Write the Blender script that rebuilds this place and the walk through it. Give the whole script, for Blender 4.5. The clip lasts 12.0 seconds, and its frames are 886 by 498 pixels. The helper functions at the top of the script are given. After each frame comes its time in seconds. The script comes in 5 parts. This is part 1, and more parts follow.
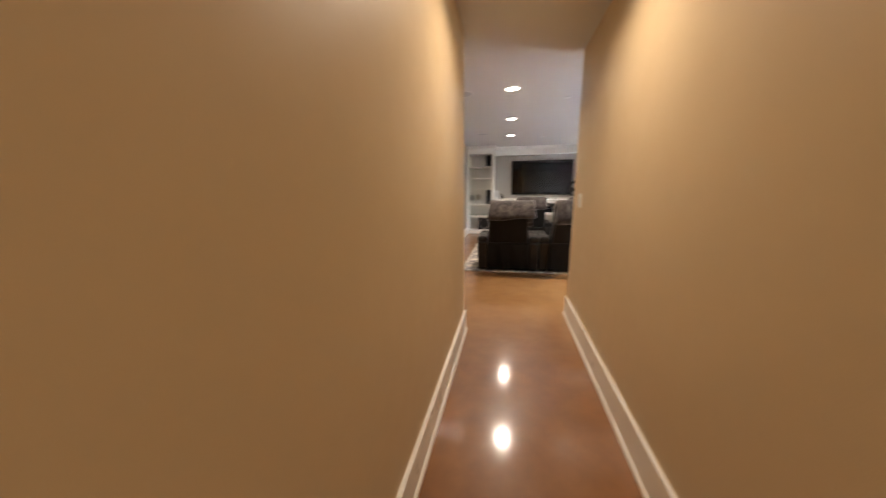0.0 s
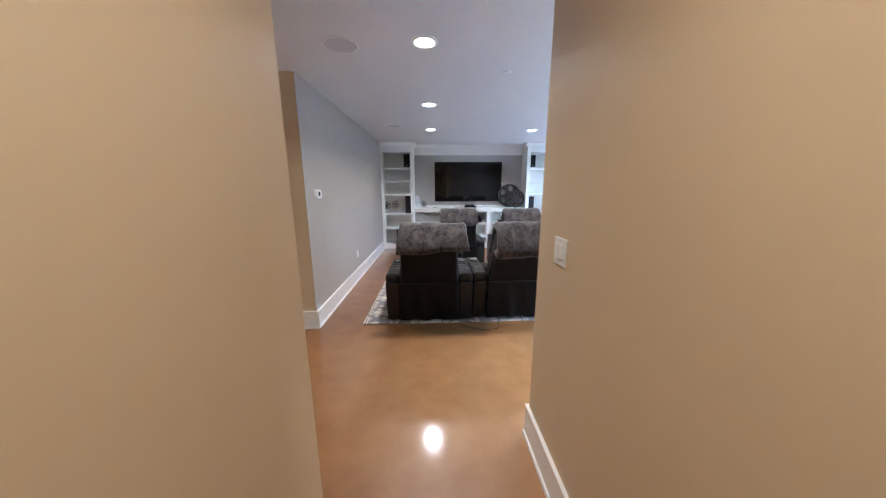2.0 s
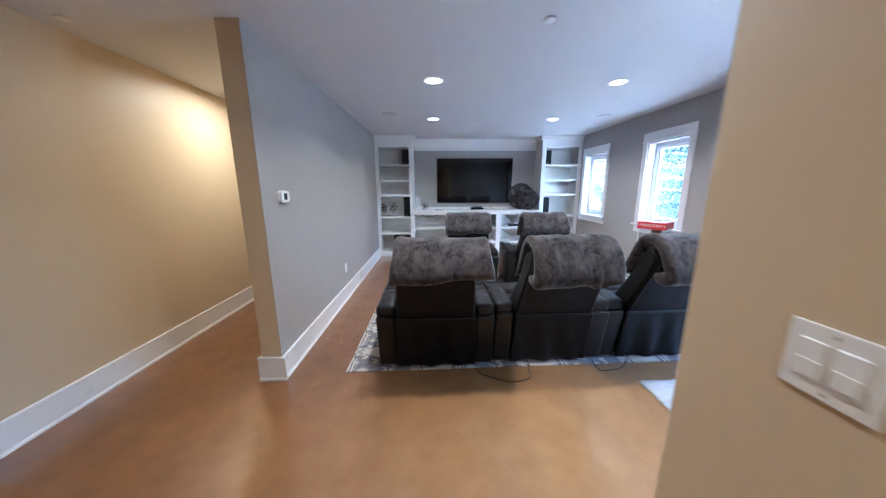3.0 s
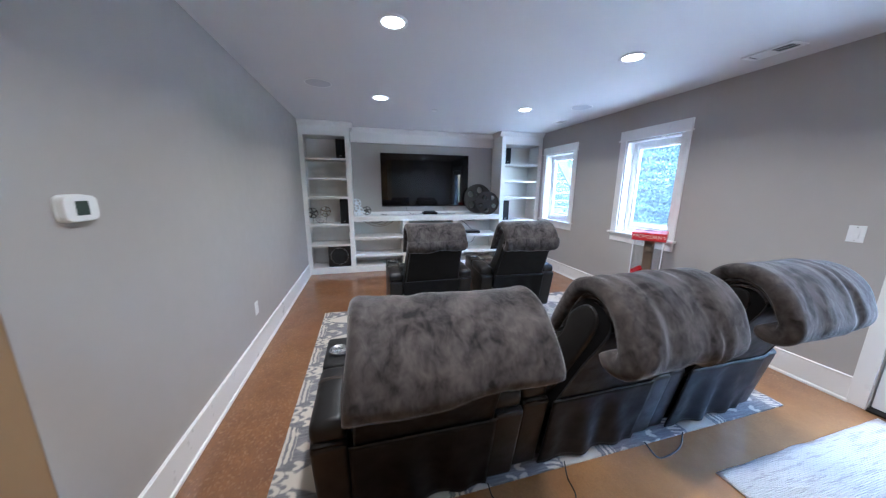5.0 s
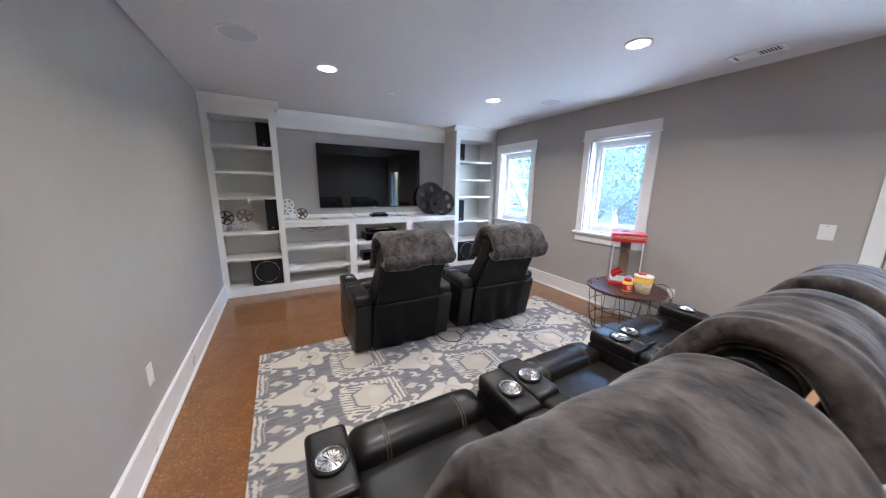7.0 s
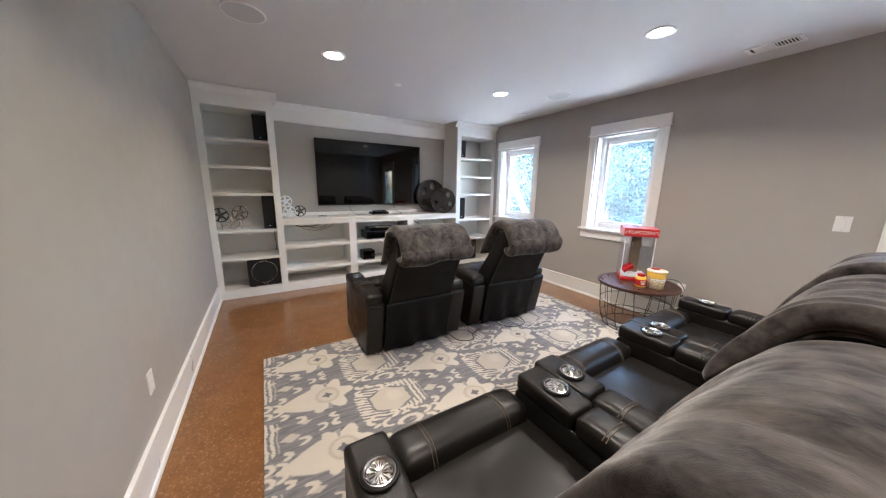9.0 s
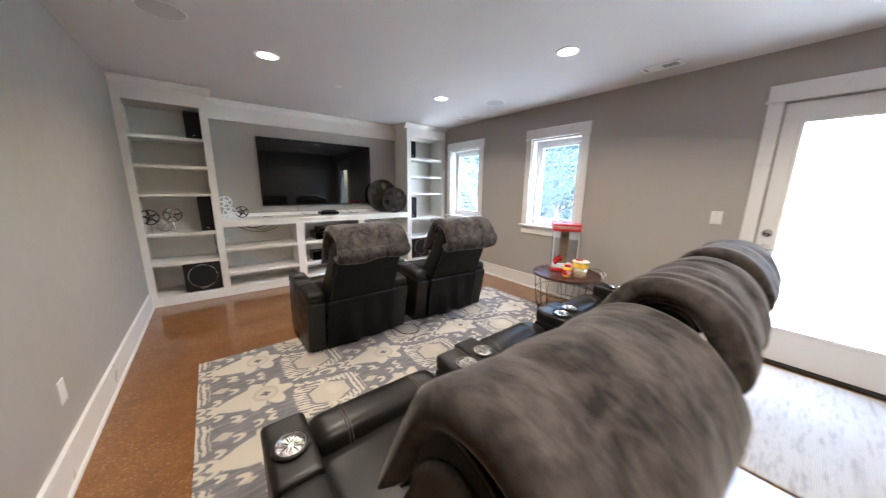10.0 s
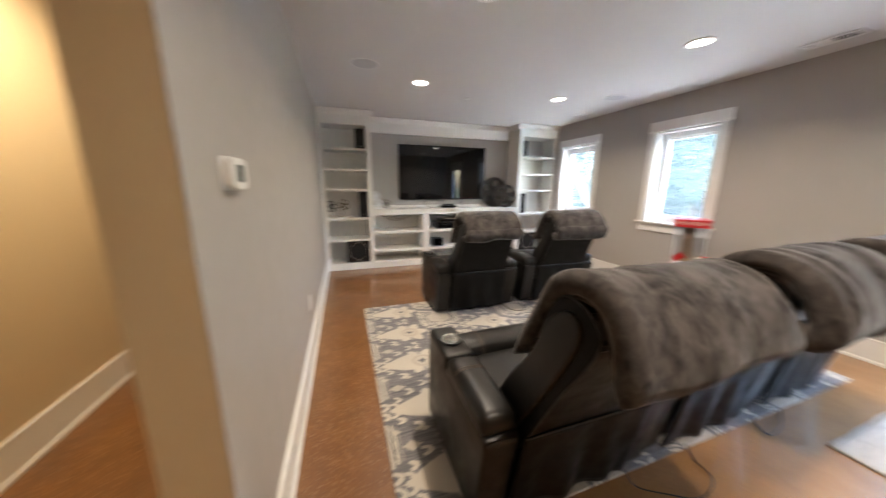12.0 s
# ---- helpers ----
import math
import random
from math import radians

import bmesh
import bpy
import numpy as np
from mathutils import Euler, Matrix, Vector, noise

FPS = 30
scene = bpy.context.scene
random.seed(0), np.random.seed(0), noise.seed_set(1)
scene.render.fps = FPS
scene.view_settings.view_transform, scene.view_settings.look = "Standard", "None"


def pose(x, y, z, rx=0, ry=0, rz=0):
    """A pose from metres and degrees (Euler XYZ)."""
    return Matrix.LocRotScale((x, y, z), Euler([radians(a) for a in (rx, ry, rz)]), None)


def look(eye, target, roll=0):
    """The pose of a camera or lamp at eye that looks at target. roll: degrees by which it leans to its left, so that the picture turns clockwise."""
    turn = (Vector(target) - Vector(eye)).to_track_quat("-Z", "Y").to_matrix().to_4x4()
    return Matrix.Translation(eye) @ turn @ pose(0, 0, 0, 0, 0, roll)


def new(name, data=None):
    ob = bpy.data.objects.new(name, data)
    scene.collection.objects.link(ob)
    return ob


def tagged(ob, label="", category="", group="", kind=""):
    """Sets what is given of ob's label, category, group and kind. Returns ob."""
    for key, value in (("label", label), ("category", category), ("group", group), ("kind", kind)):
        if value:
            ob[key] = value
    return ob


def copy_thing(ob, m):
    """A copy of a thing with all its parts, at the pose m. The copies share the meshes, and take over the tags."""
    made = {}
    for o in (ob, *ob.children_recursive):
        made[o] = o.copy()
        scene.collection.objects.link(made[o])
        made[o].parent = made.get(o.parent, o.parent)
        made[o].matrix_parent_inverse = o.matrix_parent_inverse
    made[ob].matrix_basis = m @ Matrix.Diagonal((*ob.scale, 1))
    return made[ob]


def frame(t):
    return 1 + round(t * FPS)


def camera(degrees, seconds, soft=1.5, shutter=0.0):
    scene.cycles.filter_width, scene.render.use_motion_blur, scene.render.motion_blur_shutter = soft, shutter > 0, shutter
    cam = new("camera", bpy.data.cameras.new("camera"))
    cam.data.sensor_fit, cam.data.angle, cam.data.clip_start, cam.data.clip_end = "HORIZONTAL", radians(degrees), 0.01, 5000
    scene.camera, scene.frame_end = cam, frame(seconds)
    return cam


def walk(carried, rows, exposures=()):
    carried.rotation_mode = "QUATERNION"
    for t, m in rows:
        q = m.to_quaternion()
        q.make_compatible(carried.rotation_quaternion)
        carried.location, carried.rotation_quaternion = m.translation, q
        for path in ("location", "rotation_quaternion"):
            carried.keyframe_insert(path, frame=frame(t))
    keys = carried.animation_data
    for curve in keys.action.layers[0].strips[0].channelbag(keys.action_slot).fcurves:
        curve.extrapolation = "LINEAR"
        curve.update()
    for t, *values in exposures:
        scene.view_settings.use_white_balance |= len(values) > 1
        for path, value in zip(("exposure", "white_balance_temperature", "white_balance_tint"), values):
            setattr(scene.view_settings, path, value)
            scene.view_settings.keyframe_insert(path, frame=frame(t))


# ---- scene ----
cam = camera(112.6, 12.0, soft=1.2, shutter=0.5)

PATH = [
    (0, (1.167, -4.518, 1.285), (0.747, -2.603, 0.893), -0.8),
    (0.2, (1.197, -4.421, 1.363), (0.987, -2.472, 0.965), -0.6),
    (0.5, (1.265, -4.185, 1.41), (1.24, -2.224, 1.02), -0.7),
    (1, (1.28, -3.772, 1.43), (1.333, -1.813, 1.031), -0.3),
    (1.5, (1.27, -3.341, 1.436), (1.319, -1.382, 1.038), -0.4),
    (2, (1.243, -2.922, 1.448), (1.299, -0.964, 1.044), -0.2),
    (2.5, (1.192, -2.469, 1.451), (1.248, -0.511, 1.048), -0.3),
    (3, (1.175, -2.074, 1.452), (1.236, -0.117, 1.046), -0.3),
    (3.2, (1.156, -1.93, 1.452), (1.228, 0.027, 1.048), -0.2),
    (4.8, (1.021, -1.101, 1.467), (1.45, 0.81, 1.061), 0.4),
    (5, (0.98, -1.014, 1.472), (1.47, 0.882, 1.065), 0.5),
    (5.5, (0.889, -0.814, 1.47), (1.568, 1.023, 1.063), 0.7),
    (6, (0.83, -0.61, 1.446), (1.64, 1.173, 1.04), 0.9),
    (6.5, (0.778, -0.452, 1.455), (1.673, 1.29, 1.05), 0.9),
    (7, (0.722, -0.304, 1.47), (1.665, 1.411, 1.057), 0.9),
    (7.5, (0.654, -0.183, 1.467), (1.623, 1.517, 1.052), 0.9),
    (7.7, (0.621, -0.135, 1.44), (1.606, 1.557, 1.035), 1.0),
    (9.3, (0.579, -0.122, 1.397), (1.603, 1.549, 0.995), 0.8),
    (9.5, (0.612, -0.18, 1.399), (1.676, 1.465, 0.997), 0.6),
    (10, (0.682, -0.362, 1.411), (1.885, 1.183, 1.006), 0.8),
    (10.5, (0.667, -0.501, 1.401), (1.995, 0.937, 0.993), 1.0),
    (11, (0.597, -0.583, 1.393), (1.963, 0.82, 0.987), 1.2),
    (11.5, (0.458, -0.626, 1.399), (1.713, 0.873, 0.978), 0.9),
    (11.8, (0.363, -0.677, 1.352), (1.295, 1.046, 0.943), 0.8),
    (12, (0.312, -0.742, 1.359), (0.93, 1.114, 0.945), 0.4),
]
EXPOSURES = [
    (0.0, 5.38, 6400, 14),
    (1.0, 5.34, 5700, 11),
    (2.5, 5.40, 4780, 10),
    (3.2, 5.34, 4600, 9),
    (5.5, 5.20, 4830, 9),
    (7.5, 5.20, 5280, 10),
    (9.5, 5.25, 5780, 10),
    (11.0, 5.25, 5980, 9),
    (12.0, 5.30, 6200, 10),
]
walk(cam, [(t, look(eye, target, roll)) for t, eye, target, roll in PATH], EXPOSURES)

# ---- world, sun, lamps ----
CEIL = 2.475
world = bpy.data.worlds.new("sky")
scene.world = world
world.use_nodes = True
wn = world.node_tree.nodes
sky = wn.new("ShaderNodeTexSky")
sky.sky_type = 'NISHITA'
sky.sun_disc = False
sky.sun_elevation = radians(48)
sky.sun_rotation = radians(190)
sky.dust_density = 4.0
sky.air_density = 1.2
bg = wn["Background"]
bg.inputs["Strength"].default_value = 0.15
world.node_tree.links.new(sky.outputs[0], bg.inputs["Color"])

sun_data = bpy.data.lights.new("sun", 'SUN')
sun_data.energy, sun_data.angle, sun_data.color = 0.8, radians(15), (1.0, 0.96, 0.9)
sun = new("sun", sun_data)
sun.matrix_world = look((0, 0, 0), (0.12, 0.66, -0.75))

ROOM_LAMPS = [(1.183, -0.54), (1.187, 1.08), (1.187, 2.72), (3.03, 2.73), (3.03, 1.09), (3.03, -0.54)]
# the second hall lamp is unseen, added to brighten the walls
HALL_LAMPS = [(1.30, -2.85), (1.30, -5.6)]
SIDE_LAMPS = [(-0.70, 1.35)]


def lamp(x, y, watts, colour, spread):
    data = bpy.data.lights.new("downlight", 'AREA')
    data.shape, data.size, data.energy, data.color, data.spread = 'DISK', 0.13, watts, colour, radians(spread)
    ob = new("downlight_lamp", data)
    ob.matrix_world = pose(x, y, CEIL - 0.012)
    return ob


for lx, ly in ROOM_LAMPS:
    lamp(lx, ly, 0.53, (1.0, 0.82, 0.62), 138)
for lx, ly in HALL_LAMPS:
    lamp(lx, ly, 0.29, (1.0, 0.79, 0.55), 145)
for lx, ly in SIDE_LAMPS:
    lamp(lx, ly, 0.74, (1.0, 0.78, 0.50), 172)


# ---- mesh helpers ----
def part(name, bm, material, parent=None, label="", smooth=False):
    """Links a bmesh as one mesh object."""
    me = bpy.data.meshes.new(name)
    if bm.faces:
        bmesh.ops.recalc_face_normals(bm, faces=bm.faces)
    bm.to_mesh(me)
    bm.free()
    if smooth:
        for p in me.polygons:
            p.use_smooth = True
    for m in (material if isinstance(material, (list, tuple)) else [material]):
        me.materials.append(m)
    ob = new(name, me)
    if parent is not None:
        ob.parent = parent
    if label:
        tagged(ob, label)
    return ob


def thing(name, x, y, z, rz=0, label="", category="", group="", kind=""):
    ob = new(name)
    ob.empty_display_size = 0.1
    ob.matrix_world = pose(x, y, z, 0, 0, rz)
    return tagged(ob, label, category, group, kind)


def box(x0, x1, y0, y1, z0, z1, bev=0.0, seg=2):
    bm = bmesh.new()
    m = Matrix.LocRotScale(((x0 + x1) / 2, (y0 + y1) / 2, (z0 + z1) / 2), None, (x1 - x0, y1 - y0, z1 - z0))
    bmesh.ops.create_cube(bm, size=1, matrix=m)
    if bev:
        bmesh.ops.bevel(bm, geom=bm.edges[:], offset=bev, segments=seg, profile=0.6, affect='EDGES')
    return bm


def join(*bms):
    """All the given bmeshes as one."""
    out = bms[0]
    for b in bms[1:]:
        me = bpy.data.meshes.new("tmp")
        b.to_mesh(me)
        b.free()
        out.from_mesh(me)
        bpy.data.meshes.remove(me)
    return out


def moved(bm, m):
    bmesh.ops.transform(bm, matrix=m, verts=bm.verts)
    return bm


def tube(points, r, n=8, closed=False):
    """A round wire along points."""
    bm = bmesh.new()
    pts = [Vector(p) for p in points]
    rings = []
    for i, p in enumerate(pts):
        a = pts[i - 1] if i or closed else p
        b = pts[(i + 1) % len(pts)] if i + 1 < len(pts) or closed else p
        d = (b - a).normalized()
        u = d.cross(Vector((0, 0, 1)))
        u = u.normalized() if u.length > 0.05 else d.cross(Vector((1, 0, 0))).normalized()
        v = d.cross(u)
        rings.append([bm.verts.new(p + r * (math.cos(k * math.tau / n) * u + math.sin(k * math.tau / n) * v)) for k in range(n)])
    for i in range(len(rings) - (0 if closed else 1)):
        a, b = rings[i], rings[(i + 1) % len(rings)]
        for k in range(n):
            bm.faces.new((a[k], a[(k + 1) % n], b[(k + 1) % n], b[k]))
    if not closed:
        bm.faces.new(rings[0])
        bm.faces.new(rings[-1])
    return bm


def lathe(profile, n=40):
    """A body turned about z from (radius, height) pairs."""
    bm = bmesh.new()
    rings = []
    for r, z in profile:
        if r < 1e-5:
            rings.append([bm.verts.new((0, 0, z))])
        else:
            rings.append([bm.verts.new((r * math.cos(k * math.tau / n), r * math.sin(k * math.tau / n), z)) for k in range(n)])
    for a, b in zip(rings, rings[1:]):
        for k in range(n):
            q = [a[k % len(a)], a[(k + 1) % len(a)], b[(k + 1) % len(b)], b[k % len(b)]]
            q = list(dict.fromkeys(q))
            if len(q) > 2:
                bm.faces.new(q)
    return bm


def ring_path(cx, cy, z, r, n=48):
    return [(cx + r * math.cos(k * math.tau / n), cy + r * math.sin(k * math.tau / n), z) for k in range(n)]


def holed_disc(outer, holes, depth, n=64):
    """A plate in the xz plane with round holes (x, z, r), depth along y."""
    bm = bmesh.new()

    def loop(cx, cz, r, k):
        vs = [bm.verts.new((cx + r * math.cos(i * math.tau / k), 0, cz + r * math.sin(i * math.tau / k))) for i in range(k)]
        return [bm.edges.new((vs[i], vs[(i + 1) % k])) for i in range(k)]
    edges = loop(0, 0, outer, n)
    for hx, hz, hr in holes:
        edges += loop(hx, hz, hr, 28)
    bmesh.ops.triangle_fill(bm, edges=edges, use_beauty=True, use_dissolve=False)
    ext = bmesh.ops.extrude_face_region(bm, geom=bm.faces[:])
    bmesh.ops.translate(bm, vec=(0, depth, 0), verts=[v for v in ext["geom"] if isinstance(v, bmesh.types.BMVert)])
    return bm


def prism(profile, x0, x1, bev=0.0, seg=2):
    """A (y, z) outline carried along x."""
    bm = bmesh.new()
    a = [bm.verts.new((x0, y, z)) for y, z in profile]
    b = [bm.verts.new((x1, y, z)) for y, z in profile]
    n = len(a)
    for k in range(n):
        bm.faces.new((a[k], a[(k + 1) % n], b[(k + 1) % n], b[k]))
    bm.faces.new(a)
    bm.faces.new(b)
    bmesh.ops.recalc_face_normals(bm, faces=bm.faces)
    if bev:
        bmesh.ops.bevel(bm, geom=bm.edges[:], offset=bev, segments=seg, profile=0.6, affect='EDGES')
    return bm


def spline(points, n):
    """n points on a smooth line through the given ones."""
    P = [Vector(p) for p in points]
    P = [2 * P[0] - P[1]] + P + [2 * P[-1] - P[-2]]
    out = []
    for i in range(n):
        f = i * (len(P) - 3) / (n - 1)
        k = min(int(f), len(P) - 4)
        t = f - k
        a, b, c, d = P[k:k + 4]
        out.append(0.5 * (2 * b + (c - a) * t + (2 * a - 5 * b + 4 * c - d) * t * t + (3 * b - a - 3 * c + d) * t ** 3))
    return out


# ---- materials ----
class Sock:
    """A node socket with arithmetic."""

    def __init__(self, tree, out):
        self.tree, self.out = tree, out

    def op(self, kind, *others):
        n = self.tree.nodes.new("ShaderNodeMath")
        n.operation = kind
        for i, v in enumerate((self, *others)):
            if isinstance(v, Sock):
                self.tree.links.new(v.out, n.inputs[i])
            else:
                n.inputs[i].default_value = v
        return Sock(self.tree, n.outputs[0])

    def __add__(self, o): return self.op('ADD', o)
    def __sub__(self, o): return self.op('SUBTRACT', o)
    def __mul__(self, o): return self.op('MULTIPLY', o)
    def __truediv__(self, o): return self.op('DIVIDE', o)

    def step(self, edge, soft=0.02):
        """0 below edge, 1 above."""
        n = self.tree.nodes.new("ShaderNodeMapRange")
        n.interpolation_type = 'SMOOTHSTEP'
        self.tree.links.new(self.out, n.inputs["Value"])
        n.inputs["From Min"].default_value, n.inputs["From Max"].default_value = edge - soft, edge + soft
        return Sock(self.tree, n.outputs[0])

    def remap(self, a, b, c, d):
        n = self.tree.nodes.new("ShaderNodeMapRange")
        self.tree.links.new(self.out, n.inputs["Value"])
        for k, v in zip(("From Min", "From Max", "To Min", "To Max"), (a, b, c, d)):
            n.inputs[k].default_value = v
        return Sock(self.tree, n.outputs[0])


class Mat:
    """A principled material with object coordinates in metres."""

    def __init__(self, name, rough=0.5, metal=0.0, spec=0.5, **more):
        self.m = bpy.data.materials.new(name)
        self.m.use_nodes = True
        self.t = self.m.node_tree
        self.b = self.t.nodes["Principled BSDF"]
        self.b.inputs["Roughness"].default_value = rough
        self.b.inputs["Metallic"].default_value = metal
        self.b.inputs["Specular IOR Level"].default_value = spec
        for k, v in more.items():
            self.b.inputs[k.replace("_", " ")].default_value = v
        self.co = self.t.nodes.new("ShaderNodeTexCoord").outputs["Object"]

    def axes(self):
        n = self.t.nodes.new("ShaderNodeSeparateXYZ")
        self.t.links.new(self.co, n.inputs[0])
        return [Sock(self.t, o) for o in n.outputs]

    def scaled(self, s):
        n = self.t.nodes.new("ShaderNodeMapping")
        self.t.links.new(self.co, n.inputs["Vector"])
        n.inputs["Scale"].default_value = s
        return n.outputs[0]

    def noise(self, scale, detail=4, rough=0.55, stretch=None, distort=0.0):
        n = self.t.nodes.new("ShaderNodeTexNoise")
        self.t.links.new(self.scaled(stretch) if stretch else self.co, n.inputs["Vector"])
        n.inputs["Scale"].default_value, n.inputs["Detail"].default_value, n.inputs["Roughness"].default_value = scale, detail, rough
        n.inputs["Distortion"].default_value = distort
        return Sock(self.t, n.outputs["Fac"])

    def cells(self, scale, feature='F1', stretch=None):
        n = self.t.nodes.new("ShaderNodeTexVoronoi")
        self.t.links.new(self.scaled(stretch) if stretch else self.co, n.inputs["Vector"])
        n.inputs["Scale"].default_value = scale
        n.feature = feature
        return Sock(self.t, n.outputs["Distance"])

    def grains(self, scale):
        """One value from 0 to 1 for each small irregular grain."""
        n, c = self.t.nodes.new("ShaderNodeTexVoronoi"), self.t.nodes.new("ShaderNodeSeparateColor")
        self.t.links.new(self.co, n.inputs["Vector"])
        n.inputs["Scale"].default_value = scale
        self.t.links.new(n.outputs["Color"], c.inputs[0])
        return Sock(self.t, c.outputs[0])

    def mix(self, fac, a, b):
        n = self.t.nodes.new("ShaderNodeMix")
        n.data_type = 'RGBA'
        if isinstance(fac, Sock):
            self.t.links.new(fac.out, n.inputs[0])
        else:
            n.inputs[0].default_value = fac
        for i, v in ((6, a), (7, b)):
            if isinstance(v, tuple):
                n.inputs[i].default_value = (*v, 1)
            else:
                self.t.links.new(v, n.inputs[i])
        return n.outputs[2]

    def colour(self, c):
        if isinstance(c, tuple):
            self.b.inputs["Base Color"].default_value = (*c, 1)
        else:
            self.t.links.new(c, self.b.inputs["Base Color"])
        return self

    def rough(self, s):
        self.t.links.new(s.out, self.b.inputs["Roughness"])
        return self

    def bump(self, s, height=0.002, strength=0.6):
        n = self.t.nodes.new("ShaderNodeBump")
        n.inputs["Strength"].default_value, n.inputs["Distance"].default_value = strength, height
        self.t.links.new(s.out, n.inputs["Height"])
        self.t.links.new(n.outputs[0], self.b.inputs["Normal"])
        return self


def paint(name, c, rough=0.6, var=0.06, peel=0.0006):
    m = Mat(name, rough)
    d = tuple(v * (1 - var) for v in c)
    m.colour(m.mix(m.noise(1.3, 5), d, c))
    m.rough(m.noise(9, 3).remap(0.3, 0.7, rough - 0.06, rough + 0.06))
    return m.bump(m.noise(260, 2), peel, 0.5).m


def plain(name, c, rough=0.5, metal=0.0, var=0.15, scale=40, spec=0.5, bump=0.0003, **more):
    m = Mat(name, rough, metal, spec, **more)
    n = m.noise(scale, 4)
    m.colour(m.mix(n, tuple(v * (1 - var) for v in c), tuple(min(1, v * (1 + var)) for v in c)))
    m.rough(m.noise(scale * 0.3, 3).remap(0.3, 0.7, max(0.02, rough - 0.08), rough + 0.08))
    return m.bump(n, bump, 0.4).m


grey_paint = paint("grey_wall_paint", (0.405, 0.380, 0.352), 0.55)
tan_paint = paint("tan_wall_paint", (0.60, 0.480, 0.309), 0.5)
ceiling_paint = paint("ceiling_paint", (0.66, 0.655, 0.645), 0.8, 0.03, 0.0012)
trim_paint = paint("white_trim_paint", (0.80, 0.79, 0.765), 0.32, 0.03, 0.0002)
shelf_paint = paint("white_shelf_paint", (0.79, 0.775, 0.735), 0.38, 0.03, 0.0002)
door_paint = paint("white_door_paint", (0.80, 0.79, 0.77), 0.35, 0.03, 0.0002)


def floor_material():
    m = Mat("stained_concrete", 0.4, Coat_Weight=1.0, Coat_Roughness=0.115)
    x, y, z = m.axes()
    big, mid = m.noise(0.8, 4, 0.5, distort=0.3), m.noise(5.5, 5, 0.6)
    cloud = (big * 0.55 + mid * 0.45).remap(0.36, 0.64, 0, 1)
    col = m.mix(cloud, (0.155, 0.058, 0.011), (0.265, 0.110, 0.024))
    # the stain turns paler in a broad ragged oval centred on (2.6, -0.95)
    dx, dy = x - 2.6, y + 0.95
    pale_area = ((dx * dx * 0.40 + dy * dy * 1.2).op('SQRT') + (big - 0.5) * 1.1).step(1.2, 0.9) * -1 + 1
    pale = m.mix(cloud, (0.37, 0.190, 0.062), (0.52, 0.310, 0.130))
    col = m.mix(pale_area * 0.9, col, pale)
    # fine aggregate ground open at the surface: dark and pale grains, thicker in drifts
    tone = m.grains(120)
    drift = m.noise(1.7, 4, 0.6).remap(0.35, 0.65, 0.35, 1.0) * (pale_area * -0.85 + 1) * y.step(0.1, 1.0)
    col = m.mix((tone.step(0.24, 0.04) * -1 + 1) * drift * 0.42, col, (0.060, 0.022, 0.010))
    col = m.mix(tone.step(0.90, 0.03) * drift * 0.40, col, (0.55, 0.36, 0.20))
    fine = m.noise(260, 2, 0.5)
    col = m.mix(fine.remap(0.35, 0.7, 0.0, 0.25), col, (0.12, 0.045, 0.015))
    m.colour(col)
    m.rough(m.noise(3.2, 5, 0.6).remap(0.3, 0.7, 0.34, 0.48))
    return m.bump(m.noise(9, 2), 0.0008, 0.10).m


